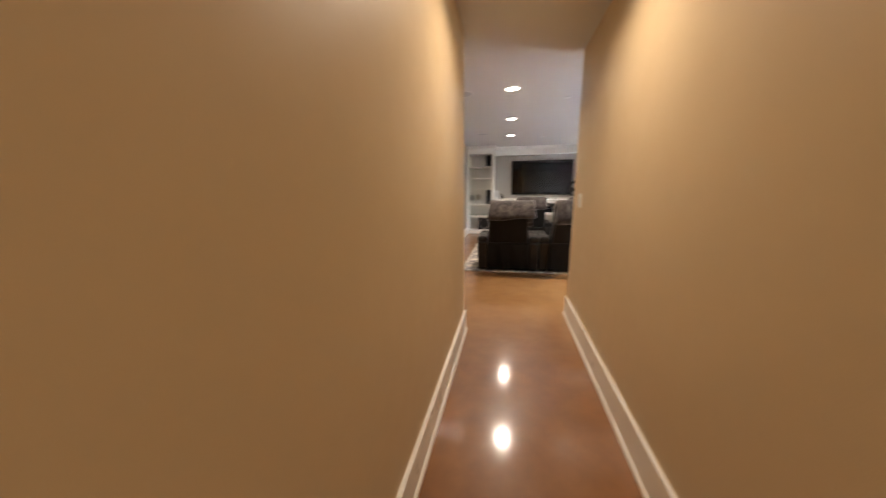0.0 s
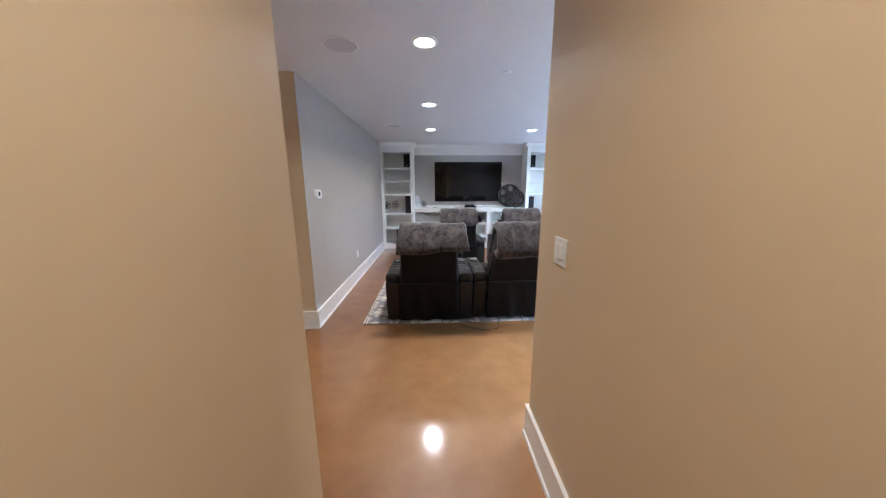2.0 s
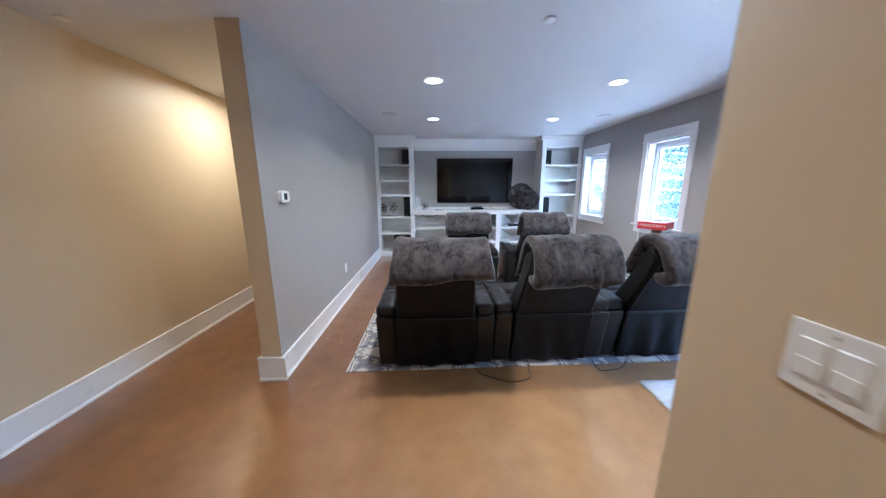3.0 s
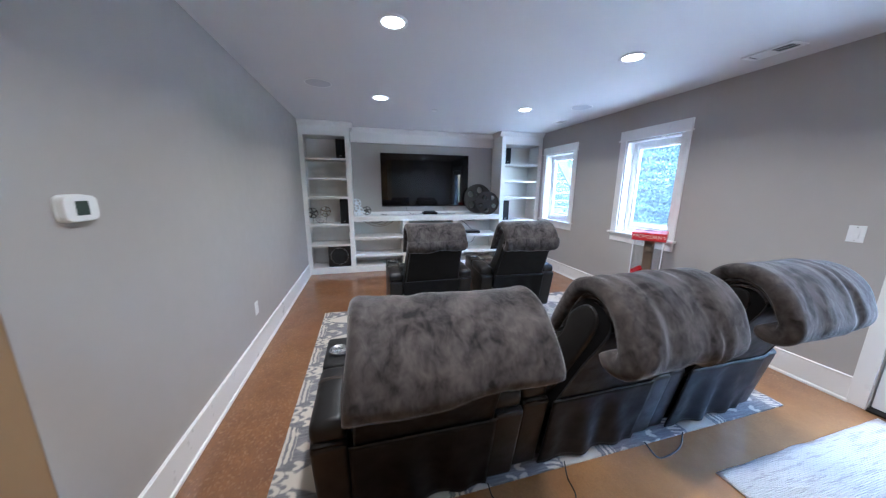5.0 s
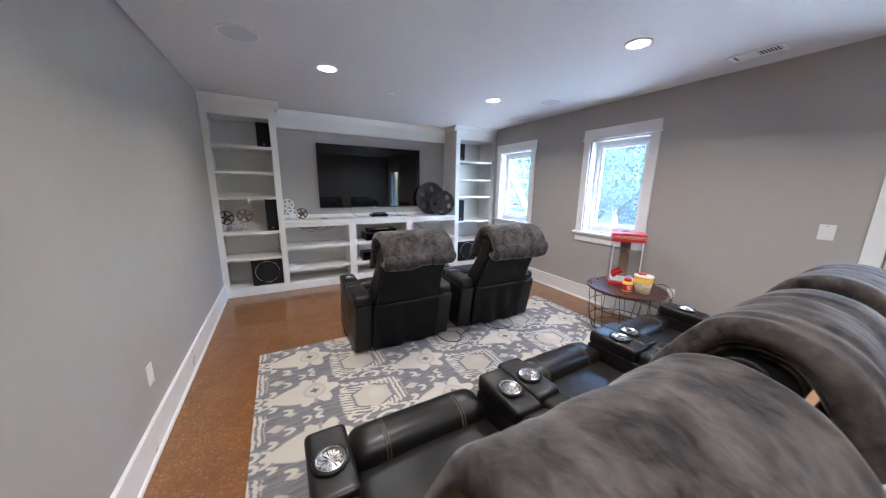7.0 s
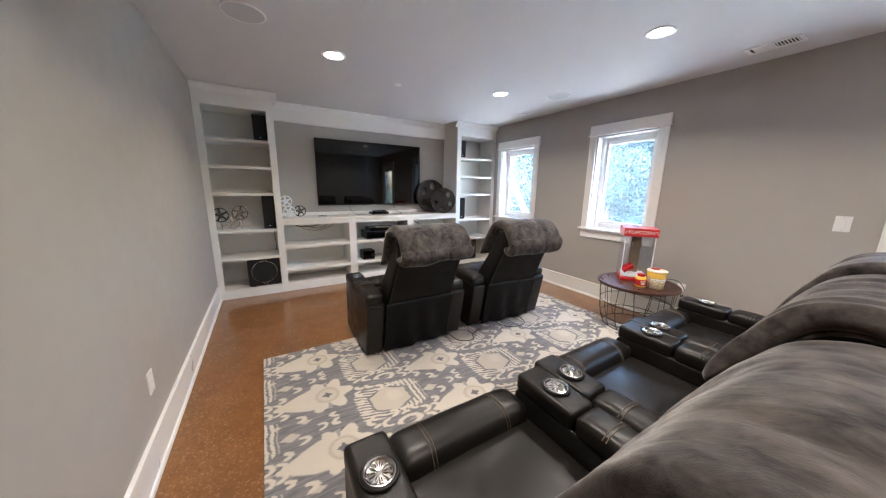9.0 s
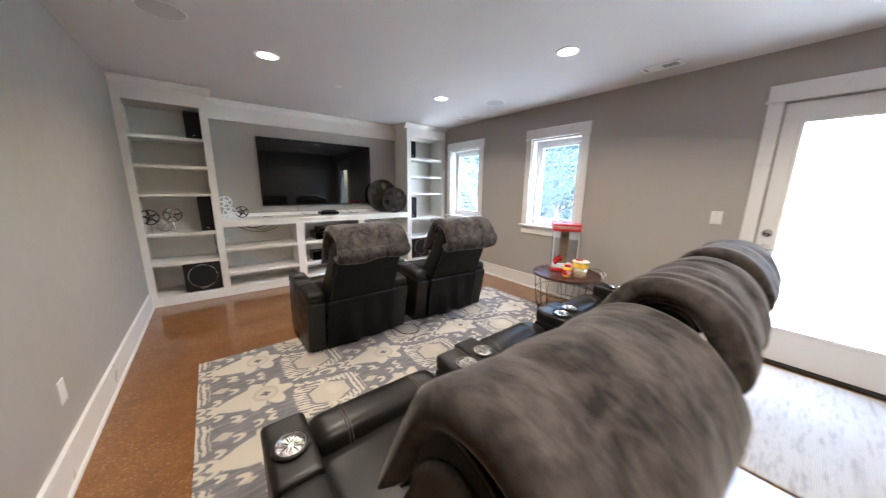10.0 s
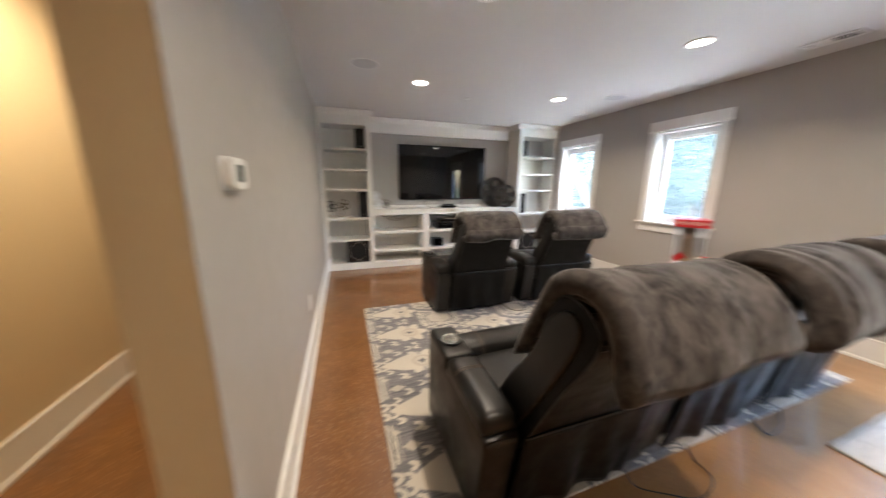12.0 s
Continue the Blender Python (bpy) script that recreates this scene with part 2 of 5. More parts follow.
def rug_material():
    m = Mat("ikat_rug", 0.95, spec=0.1, Sheen_Weight=0.2)
    x, y, z = m.axes()
    wob = m.noise(6, 3) - 0.5
    jag = m.noise(150, 2, stretch=(0.12, 1, 1)) - 0.5      # threads that slipped along x
    X, Y = x + jag * 0.030 + wob * 0.040, y + wob * 0.034
    PX, PY, AX0, AY0 = 0.885, 0.475, 0.785, 1.785

    def cell(ox, oy):
        """Place within the repeat, from the motif's middle."""
        return (((X - AX0 - ox) / PX + 20.5).op('FRACT') - 0.5) * PX, (((Y - AY0 - oy) / PY + 20.5).op('FRACT') - 0.5) * PY

    def under(d, e=0.0, soft=0.006):
        return d.step(e, soft) * -1 + 1

    def hyp(u, v):
        return (u * u + v * v).op('SQRT')

    def ring(u, v, cx, cy, r, w, stretch=1.0, gap=0.0, turn=1.0):
        full = under((hyp((u - cx) / stretch, v - cy) - r).op('ABSOLUTE'), w, 0.004)
        if not gap:
            return full
        return full * under((v - cy).op('ARCTAN2', (u - cx) * turn).op('ABSOLUTE'), gap, 0.25)

    cream, pale, tan = (0.59, 0.535, 0.45), (0.50, 0.445, 0.37), (0.42, 0.36, 0.29)
    ground, dark = (0.215, 0.205, 0.212), (0.120, 0.115, 0.125)
    weave = m.noise(70, 2, stretch=(0.08, 1, 1))
    col = m.mix(weave.remap(0.35, 0.65, 0, 1), dark, ground)
    col = m.mix(m.noise(190, 1, stretch=(0.06, 1, 1)).step(0.62, 0.05) * 0.5, col, (0.30, 0.29, 0.29))

    # linked scrolls between the flowers of a row
    u, v = cell(PX / 2, 0.0)
    au, av = u.op('ABSOLUTE'), v.op('ABSOLUTE')
    link = ring(au, av, 0.0, 0.0, 0.034, 0.010, 1.9)
    for cx, cy, r in ((0.112, 0.040, 0.026), (0.082, 0.096, 0.022), (0.176, 0.028, 0.022), (0.020, 0.088, 0.018)):
        link = link.op('MAXIMUM', ring(au, av, cx, cy, r, 0.0095, 1.5, 2.0, 1.0 if cy < 0.06 else -1.0))
    open_side = (u * 9 + v * 31).op('SINE').step(-0.72, 0.12)
    col = m.mix(link * open_side, col, cream)
    # loose diamonds
    u, v = cell(PX * 0.27, PY / 2)
    dia = under((u + 0.01).op('ABSOLUTE') * 0.62 + (v.op('ABSOLUTE') - 0.055).op('ABSOLUTE') - 0.022)
    u2, v2 = cell(-0.20, 0.5 * PY)
    dia = dia.op('MAXIMUM', under(u2.op('ABSOLUTE') * 0.6 + (v2 + 0.035).op('ABSOLUTE') - 0.034))
    dia = dia.op('MAXIMUM', under((u2 - 0.09).op('ABSOLUTE') * 0.6 + (v2 - 0.055).op('ABSOLUTE') - 0.020))
    dia = dia.op('MAXIMUM', under((u2 + 0.07).op('ABSOLUTE') * 0.6 + (v2 - 0.07).op('ABSOLUTE') - 0.018))
    col = m.mix(dia, col, pale)
    col = m.mix(ring(u2, v2, 0.155, -0.03, 0.022, 0.008, 1.5, 1.9), col, cream)

    # medallions with combed edges: strokes along x before, a meander behind
    u, v = cell(0.405, PY / 2)
    au, av = u.op('ABSOLUTE'), v.op('ABSOLUTE')
    hexa = (au / 0.118).op('MAXIMUM', au / 0.235 + av / 0.125)
    band = under(hexa, 1.85, 0.05) * hexa.step(1.16, 0.04) * under(av, 0.150, 0.012)
    left = under(u, 0.0, 0.01)
    teeth = (v * 235 + u * 70).op('SINE').step(-0.1, 0.35) * left
    teeth = teeth.op('MAXIMUM', (u * 200 + 1).op('SINE').step(-0.2, 0.35) * u.step(0.0, 0.01))
    rail = under((hexa - 1.62).op('ABSOLUTE'), 0.06, 0.04) * under(av, 0.150, 0.012) * u.step(0.0, 0.01) * (u * 100 + 1).op('SINE').step(0.0, 0.2)
    col = m.mix((band * teeth).op('MAXIMUM', rail), col, cream)
    col = m.mix(under(hexa, 1.02, 0.04), col, pale)
    col = m.mix(under(hyp(u - 0.035, v - 0.02), 0.055, 0.02) * 0.6, col, cream)

    # large flowers, pointed at one end and lobed at the other
    u, v = cell(0.0, 0.0)
    av = v.op('ABSOLUTE')
    r, th = hyp(u - 0.045, v), av.op('ARCTAN2', u - 0.045)
    lobes = r - 0.140 - (th * 6.0).op('COSINE') * 0.030
    drop = (av - ((u + 0.25) / 0.30).op('MAXIMUM', 0.0).op('POWER', 0.60) * 0.138).op('MAXIMUM', u - 0.05)
    flower = lobes.op('MINIMUM', drop)
    col = m.mix(under(flower, 0.0, 0.008), col, cream)
    for cx, cy, cr in ((0.245, 0.095, 0.020), (-0.150, 0.150, 0.022), (-0.235, 0.085, 0.018), (0.060, 0.205, 0.018)):
        col = m.mix(ring(u, av, cx, cy, cr, 0.0095, 1.6, 1.9, 1.0 if cx < 0 else -1.0), col, cream)
    slit = under((th - 1.62).op('ABSOLUTE'), 0.09, 0.05) * r.step(0.085, 0.01)
    col = m.mix(slit * under(flower, 0.0, 0.008) * 0.8, col, ground)
    inner = (av - (u + 0.155) * 0.42).op('MAXIMUM', r - 0.078)
    core = inner.op('MINIMUM', r - 0.058)
    col = m.mix(under(core, 0.0, 0.010) * 0.8, col, tan)
    col = m.mix(under(core, -0.018, 0.010) * 0.7, col, cream)
    col = m.mix(under(r - 0.024 - (th * 4.0).op('COSINE') * 0.006), col, dark)
    # the pile is worn unevenly
    col = m.mix(m.noise(2.2, 3).remap(0.35, 0.7, 0, 0.20), col, ground)
    m.colour(col)
    return m.bump(m.noise(420, 2) + weave * 0.6, 0.004, 0.8).m


def weave_mat_material():
    m = Mat("woven_mat", 0.95, spec=0.1)
    x, y, z = m.axes()
    rows = (x * 420).op('SINE')
    lines = (y * 760 + m.noise(5, 2) * 2).op('SINE')
    dash = m.noise(60, 3, 0.7, stretch=(0.10, 1, 1))
    broad = m.noise(9, 2, stretch=(0.12, 1, 1))
    col = m.mix(lines.remap(-1, 1, 0, 0.6), (0.70, 0.66, 0.60), (0.58, 0.545, 0.50))
    col = m.mix(dash.step(0.58, 0.06) * 0.55, col, (0.36, 0.33, 0.31))
    col = m.mix(broad.step(0.62, 0.05) * 0.16, col, (0.40, 0.38, 0.37))
    m.colour(col)
    return m.bump(rows * 0.4 + lines * 0.6 + m.noise(300, 2), 0.003, 0.8).m


def leather(name, c, rough, spec=0.36):
    m = Mat(name, rough, spec=spec)
    m.colour(m.mix(m.noise(7, 5), tuple(v * 0.75 for v in c), tuple(v * 1.3 for v in c)))
    m.rough(m.noise(12, 4).remap(0.3, 0.7, rough - 0.10, rough + 0.10))
    grain = m.noise(300, 2) * 0.25 + m.noise(16, 4)
    return m.bump(grain, 0.0016, 0.45).m


def plush(name, c, light):
    m = Mat(name, 0.95, spec=0.06, Sheen_Weight=0.38, Sheen_Roughness=0.35)
    m.b.inputs["Sheen Tint"].default_value = (0.85, 0.83, 0.82, 1)
    # the nap lies one way in some patches and the other way in others
    patch = m.noise(9.0, 3, 0.5, distort=0.7)
    brush = m.noise(26, 4, 0.6, stretch=(1.2, 0.8, 0.8), distort=0.5)
    fac = (patch * 0.55 + brush * 0.45).remap(0.38, 0.74, 0, 1)
    m.colour(m.mix(fac, c, light))
    return m.bump(patch * 0.6 + brush * 0.4 + m.noise(420, 2) * 0.18, 0.008, 0.5).m


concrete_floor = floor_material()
rug_mat = rug_material()
woven_mat = weave_mat_material()
black_leather = leather("black_leather", (0.0088, 0.0079, 0.0072), 0.38, 0.30)
back_leather = leather("dull_black_leatherette", (0.0048, 0.0046, 0.0048), 0.50, 0.14)
blanket_mat = plush("grey_plush", (0.019, 0.0170, 0.0172), (0.120, 0.105, 0.098))
black_plastic = plain("black_plastic", (0.007, 0.007, 0.008), 0.4, spec=0.4)
matte_black = plain("matte_black_vinyl", (0.010, 0.010, 0.010), 0.6)
speaker_cloth = plain("speaker_cloth", (0.008, 0.008, 0.009), 0.9, scale=400, bump=0.001)
screen_glass = Mat("dark_screen", 0.03, spec=0.4).colour((0.002, 0.002, 0.0022)).m
steel = plain("brushed_nickel", (0.55, 0.53, 0.50), 0.28, 1.0)
tan_thread = plain("tan_thread", (0.10, 0.075, 0.058), 0.8)
chrome = plain("polished_chrome", (0.46, 0.45, 0.44), 0.2, 1.0, var=0.1)
white_plastic = plain("white_plastic", (0.78, 0.78, 0.76), 0.35, var=0.04)
grille_white = plain("white_speaker_grille", (0.52, 0.52, 0.53), 0.7, var=0.05, scale=500, bump=0.001)
bronze = plain("dark_bronze", (0.022, 0.019, 0.017), 0.45, 0.6)
vinyl_white = plain("white_vinyl", (0.80, 0.81, 0.82), 0.4, var=0.03)
reel_dark = plain("dark_reel_metal", (0.030, 0.026, 0.024), 0.5, 0.3, var=0.35, scale=18)
reel_white = plain("pale_blue_reel_paint", (0.78, 0.82, 0.88), 0.45, var=0.05)
reel_brass = plain("aged_brass", (0.16, 0.13, 0.09), 0.4, 0.8, var=0.3)
reel_silver = plain("silver_reel_metal", (0.55, 0.54, 0.52), 0.3, 0.9)
red_plastic = plain("red_plastic", (0.50, 0.022, 0.025), 0.3, var=0.1, scale=15)
cream_print = plain("cream_print", (0.78, 0.70, 0.58), 0.5, var=0.05)
copper_metal = plain("kettle_metal", (0.26, 0.19, 0.13), 0.4, 0.2)
acrylic_edge = plain("frosted_acrylic_edge", (0.70, 0.72, 0.74), 0.4, var=0.05)
yellow_print = plain("yellow_card", (0.80, 0.50, 0.06), 0.5, var=0.08)
screen_grey = plain("lcd_grey", (0.05, 0.07, 0.06), 0.25)
led_lens = Mat("lamp_lens", 0.5).colour((0.9, 0.9, 0.88))
led_lens.b.inputs["Emission Color"].default_value = (1.0, 0.93, 0.82, 1)
led_lens.b.inputs["Emission Strength"].default_value = 0.8
led_lens = led_lens.m


def wood_material():
    m = Mat("dark_walnut", 0.35)
    g = m.noise(9, 5, 0.6, stretch=(1, 9, 9), distort=0.8)
    m.colour(m.mix(g.remap(0.3, 0.7, 0, 1), (0.025, 0.010, 0.007), (0.085, 0.033, 0.021)))
    m.rough(m.noise(20, 4).remap(0.3, 0.7, 0.25, 0.42))
    return m.bump(g, 0.0008, 0.4).m


def glass_material(name, tint=(0.93, 0.97, 0.98), rough=0.0, haze_share=0.0):
    m = bpy.data.materials.new(name)
    m.use_nodes = True
    t = m.node_tree
    t.nodes.remove(t.nodes["Principled BSDF"])
    a, b, mix, f = (t.nodes.new(k) for k in ("ShaderNodeBsdfTransparent", "ShaderNodeBsdfGlossy", "ShaderNodeMixShader", "ShaderNodeLayerWeight"))
    a.inputs["Color"].default_value = (*tint, 1)
    b.inputs["Roughness"].default_value = rough
    f.inputs["Blend"].default_value = 0.5
    gloss = Sock(t, f.outputs["Facing"]).op('POWER', 5.0) * 0.5 + 0.025
    # pale translucent haze mixed in, so the view beyond looks washed out
    haze, veil = t.nodes.new("ShaderNodeBsdfTranslucent"), t.nodes.new("ShaderNodeMixShader")
    haze.inputs["Color"].default_value = (0.86, 0.95, 1.0, 1)
    veil.inputs[0].default_value = haze_share
    t.links.new(a.outputs[0], veil.inputs[1])
    t.links.new(haze.outputs[0], veil.inputs[2])
    t.links.new(gloss.out, mix.inputs[0])
    t.links.new(veil.outputs[0], mix.inputs[1])
    t.links.new(b.outputs[0], mix.inputs[2])
    t.links.new(mix.outputs[0], t.nodes["Material Output"].inputs["Surface"])
    return m


walnut = wood_material()
pane_glass = glass_material("hazy_window_glass", haze_share=0.026)
door_glass = glass_material("clear_door_glass", haze_share=0.010)
clear_plastic = glass_material("clear_acrylic", (0.97, 0.98, 0.985), 0.05, 0.015)


def card_popcorn():
    m = Mat("popcorn_print", 0.5)
    k = m.cells(75)
    n = m.noise(50, 3)
    col = m.mix(k.step(0.34, 0.08), (0.78, 0.72, 0.58), (0.35, 0.27, 0.18))
    col = m.mix(n.step(0.60, 0.03), col, (0.55, 0.42, 0.12))
    return m.colour(col).m


popcorn_print = card_popcorn()


def outside_materials():
    g = Mat("concrete_patio", 0.9)
    g.colour(g.mix(g.noise(0.8, 6), (0.42, 0.41, 0.39), (0.60, 0.59, 0.57)))
    g.bump(g.noise(40, 3), 0.004, 0.5)
    l = Mat("lawn", 0.95)
    l.colour(l.mix(l.noise(0.5, 8, 0.7), (0.055, 0.085, 0.030), (0.13, 0.15, 0.06)))
    l.bump(l.noise(25, 4), 0.03, 0.8)
    f = Mat("leaf", 0.9, spec=0.1)
    f.colour(f.mix(f.noise(1.7, 4), (0.020, 0.040, 0.035), (0.031, 0.056, 0.049)))
    b = Mat("bark", 0.9)
    b.colour(b.mix(b.noise(8, 5, stretch=(1, 1, 0.2)), (0.05, 0.038, 0.03), (0.12, 0.095, 0.075)))
    s = plain("dark_steel_paint", (0.012, 0.014, 0.016), 0.6)
    w = plain("weathered_boards", (0.10, 0.095, 0.09), 0.8, var=0.25, scale=6)
    return g.m, l.m, f.m, b.m, s, w


patio_mat, lawn_mat, leaf_mat, bark_mat, stair_steel, board_mat = outside_materials()

# ---- structure ----
def setting(name, bm, material, label, category):
    return tagged(part(name, bm, material), label, category, kind="structure")


XE, YN, YS = 4.26, 4.65, -1.42      # east, north and south wall faces of the room
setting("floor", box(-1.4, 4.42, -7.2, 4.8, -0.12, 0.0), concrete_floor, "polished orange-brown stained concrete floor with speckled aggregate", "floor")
setting("ceiling", box(-1.4, 4.42, -7.2, 4.8, CEIL, CEIL + 0.15), ceiling_paint, "smooth flat white painted drywall ceiling", "ceiling")
setting("wall_partition", box(-0.15, -0.002, 0.018, YN, 0, CEIL), tan_paint, "tan painted partition wall end beside the passage", "wall")
setting("wall_west", box(-0.002, 0.0, 0.016, YN, 0, CEIL), grey_paint, "plain grey painted wall with white baseboard", "wall")
setting("wall_north", box(-1.4, XE, YN, 4.8, 0, CEIL), grey_paint, "grey painted wall behind the built-in shelves", "wall")
setting("wall_south", box(1.95, XE, YS - 0.15, YS, 0, CEIL), grey_paint, "plain grey painted wall beside the glazed door", "wall")
setting("wall_hall_east", box(1.79, 1.95, -7.05, YS, 0, CEIL), tan_paint, "tan painted hallway wall with a light switch", "wall")
setting("wall_hall_west", box(0.65, 0.80, -7.05, -1.98, 0, CEIL), tan_paint, "plain tan painted hallway wall", "wall")
setting("wall_hall_end", box(0.65, 1.95, -7.2, -7.05, 0, CEIL), tan_paint, "plain tan wall closing the hallway", "wall")
setting("wall_passage_south", box(-1.25, 0.65, -2.13, -1.98, 0, CEIL), tan_paint, "plain tan wall closing the side passage", "wall")
setting("wall_passage_west", box(-1.4, -1.25, -2.13, YN, 0, CEIL), tan_paint, "tan painted side passage wall under a downlight", "wall")

WIN = [(1.56, 2.255), (3.285, 4.01)]
WZ0, WZ1 = 0.915, 2.06
DOOR_Y0, DOOR_Y1, DOOR_Z = -0.935, -0.035, 2.085
segs, prev = [], YS - 0.15
for y0, y1, z0, z1 in [(DOOR_Y0, DOOR_Y1, 0, DOOR_Z), (*WIN[0], WZ0, WZ1), (*WIN[1], WZ0, WZ1)]:
    segs.append(box(XE, 4.42, prev, y0, 0, CEIL))
    segs.append(box(XE, 4.42, y0, y1, z1, CEIL))
    if z0:
        segs.append(box(XE, 4.42, y0, y1, 0, z0))
    prev = y1
segs.append(box(XE, 4.42, prev, 4.8, 0, CEIL))
setting("wall_east", join(*segs), grey_paint, "grey painted outer wall with two windows and a glazed door", "wall")


# baseboards: flat boards with an eased top edge and a small quarter-round at the floor
def baseboard(x0, y0, x1, y1, side):
    """Along a wall face from (x0, y0) to (x1, y1), standing out to its left (side 1) or right (-1)."""
    d = Vector((x1 - x0, y1 - y0, 0))
    ln = d.length
    bm = prism([(0, 0), (0.028, 0), (0.028, 0.010), (0.024, 0.018), (0.016, 0.022), (0.016, 0.176), (0.0195, 0.180), (0.0195, 0.188), (0.017, 0.190), (0, 0.190)], 0, ln)
    if side < 0:
        bmesh.ops.scale(bm, vec=(1, -1, 1), verts=bm.verts)
    moved(bm, pose(x0, y0, 0, 0, 0, math.degrees(math.atan2(d.y, d.x))))
    ob = part("baseboard", bm, trim_paint)
    return tagged(ob, "tall white painted flat wooden baseboard", "baseboard", kind="structure")


baseboard(0, 0.016, 0, 4.205, -1)
baseboard(-0.178, 0.018, 0.028, 0.018, -1)
baseboard(-0.15, 0.018, -0.15, YN, 1)
baseboard(-1.25, -1.98, -1.25, YN, -1)
baseboard(-1.25, -1.98, 0.80, -1.98, 1)
baseboard(0.80, -7.05, 0.80, -1.962, -1)
baseboard(1.79, -7.05, 1.79, YS + 0.018, 1)
baseboard(1.79, YS, XE, YS, 1)
baseboard(XE, YS, XE, -1.036, 1)
baseboard(XE, 0.052, XE, 4.205, 1)


def casing(parent, y0, y1, z0, z1, sill):
    """Flat casing with a bead and a taller head board round an opening."""
    w = 0.095
    part("side_casing", box(XE - 0.02, XE, y1 + 0.006, y1 + w, z0, z1 + 0.008, 0.002, 1), trim_paint, parent)
    part("side_casing", box(XE - 0.02, XE, y0 - w, y0 - 0.006, z0, z1 + 0.008, 0.002, 1), trim_paint, parent)
    part("head_bead", box(XE - 0.032, XE, y0 - w - 0.018, y1 + w + 0.018, z1 + 0.008, z1 + 0.026, 0.004, 2), trim_paint, parent)
    part("head_casing", box(XE - 0.022, XE, y0 - w - 0.006, y1 + w + 0.006, z1 + 0.026, z1 + 0.135, 0.002, 1), trim_paint, parent)
    if sill:
        part("window_sill", box(XE - 0.05, XE + 0.07, y0 - w - 0.025, y1 + w + 0.025, z0 - 0.025, z0, 0.004, 2), trim_paint, parent)
        part("apron", box(XE - 0.018, XE, y0 - w, y1 + w, z0 - 0.125, z0 - 0.025, 0.002, 1), trim_paint, parent)


def window(name, y0, y1):
    win = thing(name, 0, 0, 0, 0, "white vinyl window in flat white wooden casing", "window", kind="structure")
    casing(win, y0, y1, WZ0, WZ1, True)
    x0, x1 = XE + 0.10, XE + 0.155
    t = 0.022
    liner = [box(XE, XE + 0.16, y0, y0 + 0.012, WZ0, WZ1), box(XE, XE + 0.16, y1 - 0.012, y1, WZ0, WZ1),
             box(XE, XE + 0.16, y0 + 0.012, y1 - 0.012, WZ1 - 0.012, WZ1), box(XE + 0.07, XE + 0.16, y0 + 0.012, y1 - 0.012, WZ0, WZ0 + 0.012)]
    part("jamb_liner", join(*liner), trim_paint, win)
    f = 0.055
    a0, a1, b0, b1 = y0 + 0.012, y1 - 0.012, WZ0 + 0.012, WZ1 - 0.012
    fr = [box(x0, x1, a0, a0 + f, b0, b1, 0.004, 1), box(x0, x1, a1 - f, a1, b0, b1, 0.004, 1),
          box(x0, x1, a0 + f, a1 - f, b1 - f, b1, 0.004, 1), box(x0, x1, a0 + f, a1 - f, b0, b0 + f, 0.004, 1)]
    part("window_frame", join(*fr), vinyl_white, win)
    s = f + 0.03
    sash = [box(x0 + 0.012, x1 - 0.012, a0 + f, a0 + s, b0 + f, b1 - f, 0.003, 1), box(x0 + 0.012, x1 - 0.012, a1 - s, a1 - f, b0 + f, b1 - f, 0.003, 1),
            box(x0 + 0.012, x1 - 0.012, a0 + s, a1 - s, b1 - s, b1 - f, 0.003, 1), box(x0 + 0.012, x1 - 0.012, a0 + s, a1 - s, b0 + f, b0 + s, 0.003, 1)]
    part("sash", join(*sash), vinyl_white, win)
    p = part("pane", box(x0 + 0.028, x0 + 0.032, a0 + s, a1 - s, b0 + s, b1 - s), pane_glass, win)
    p.visible_shadow = False
    return win


window("window_1", *WIN[0])
window("window_2", *WIN[1])

door = thing("door_1", 0, 0, 0, 0, "closed white full-glass patio door with nickel hardware", "door", kind="structure")
casing(door, DOOR_Y0, DOOR_Y1, 0.0, DOOR_Z, False)
gy0, gy1, gz0, gz1 = -0.822, -0.152, 0.315, 1.933
dx0, dx1 = XE + 0.006, XE + 0.05
slab = [box(dx0, dx1, DOOR_Y0 + 0.006, gy0, 0.03, 2.079), box(dx0, dx1, gy1, DOOR_Y1 - 0.006, 0.03, 2.079),
        box(dx0, dx1, gy0, gy1, 0.03, gz0), box(dx0, dx1, gy0, gy1, gz1, 2.079)]
part("door_leaf", join(*slab), door_paint, door)
b = 0.022
bead = [box(dx0 - 0.008, dx0 + 0.002, gy0 - b, gy0 + 0.006, gz0 - b, gz1 + b, 0.003, 1), box(dx0 - 0.008, dx0 + 0.002, gy1 - 0.006, gy1 + b, gz0 - b, gz1 + b, 0.003, 1),
        box(dx0 - 0.0075, dx0 + 0.002, gy0 + 0.006, gy1 - 0.006, gz1 - 0.006, gz1 + b, 0.003, 1), box(dx0 - 0.0075, dx0 + 0.002, gy0 + 0.006, gy1 - 0.006, gz0 - b, gz0 + 0.006, 0.003, 1)]
part("glazing_bead", join(*bead), door_paint, door)
dp = part("pane", box(dx0 + 0.018, dx0 + 0.022, gy0, gy1, gz0, gz1), door_glass, door)
dp.visible_shadow = False
part("door_stop", join(box(dx1, XE + 0.16, DOOR_Y0, DOOR_Y0 + 0.012, 0.03, DOOR_Z), box(dx1, XE + 0.16, DOOR_Y1 - 0.012, DOOR_Y1, 0.03, DOOR_Z),
                       box(dx1, XE + 0.16, DOOR_Y0, DOOR_Y1, DOOR_Z - 0.006, DOOR_Z)), trim_paint, door)
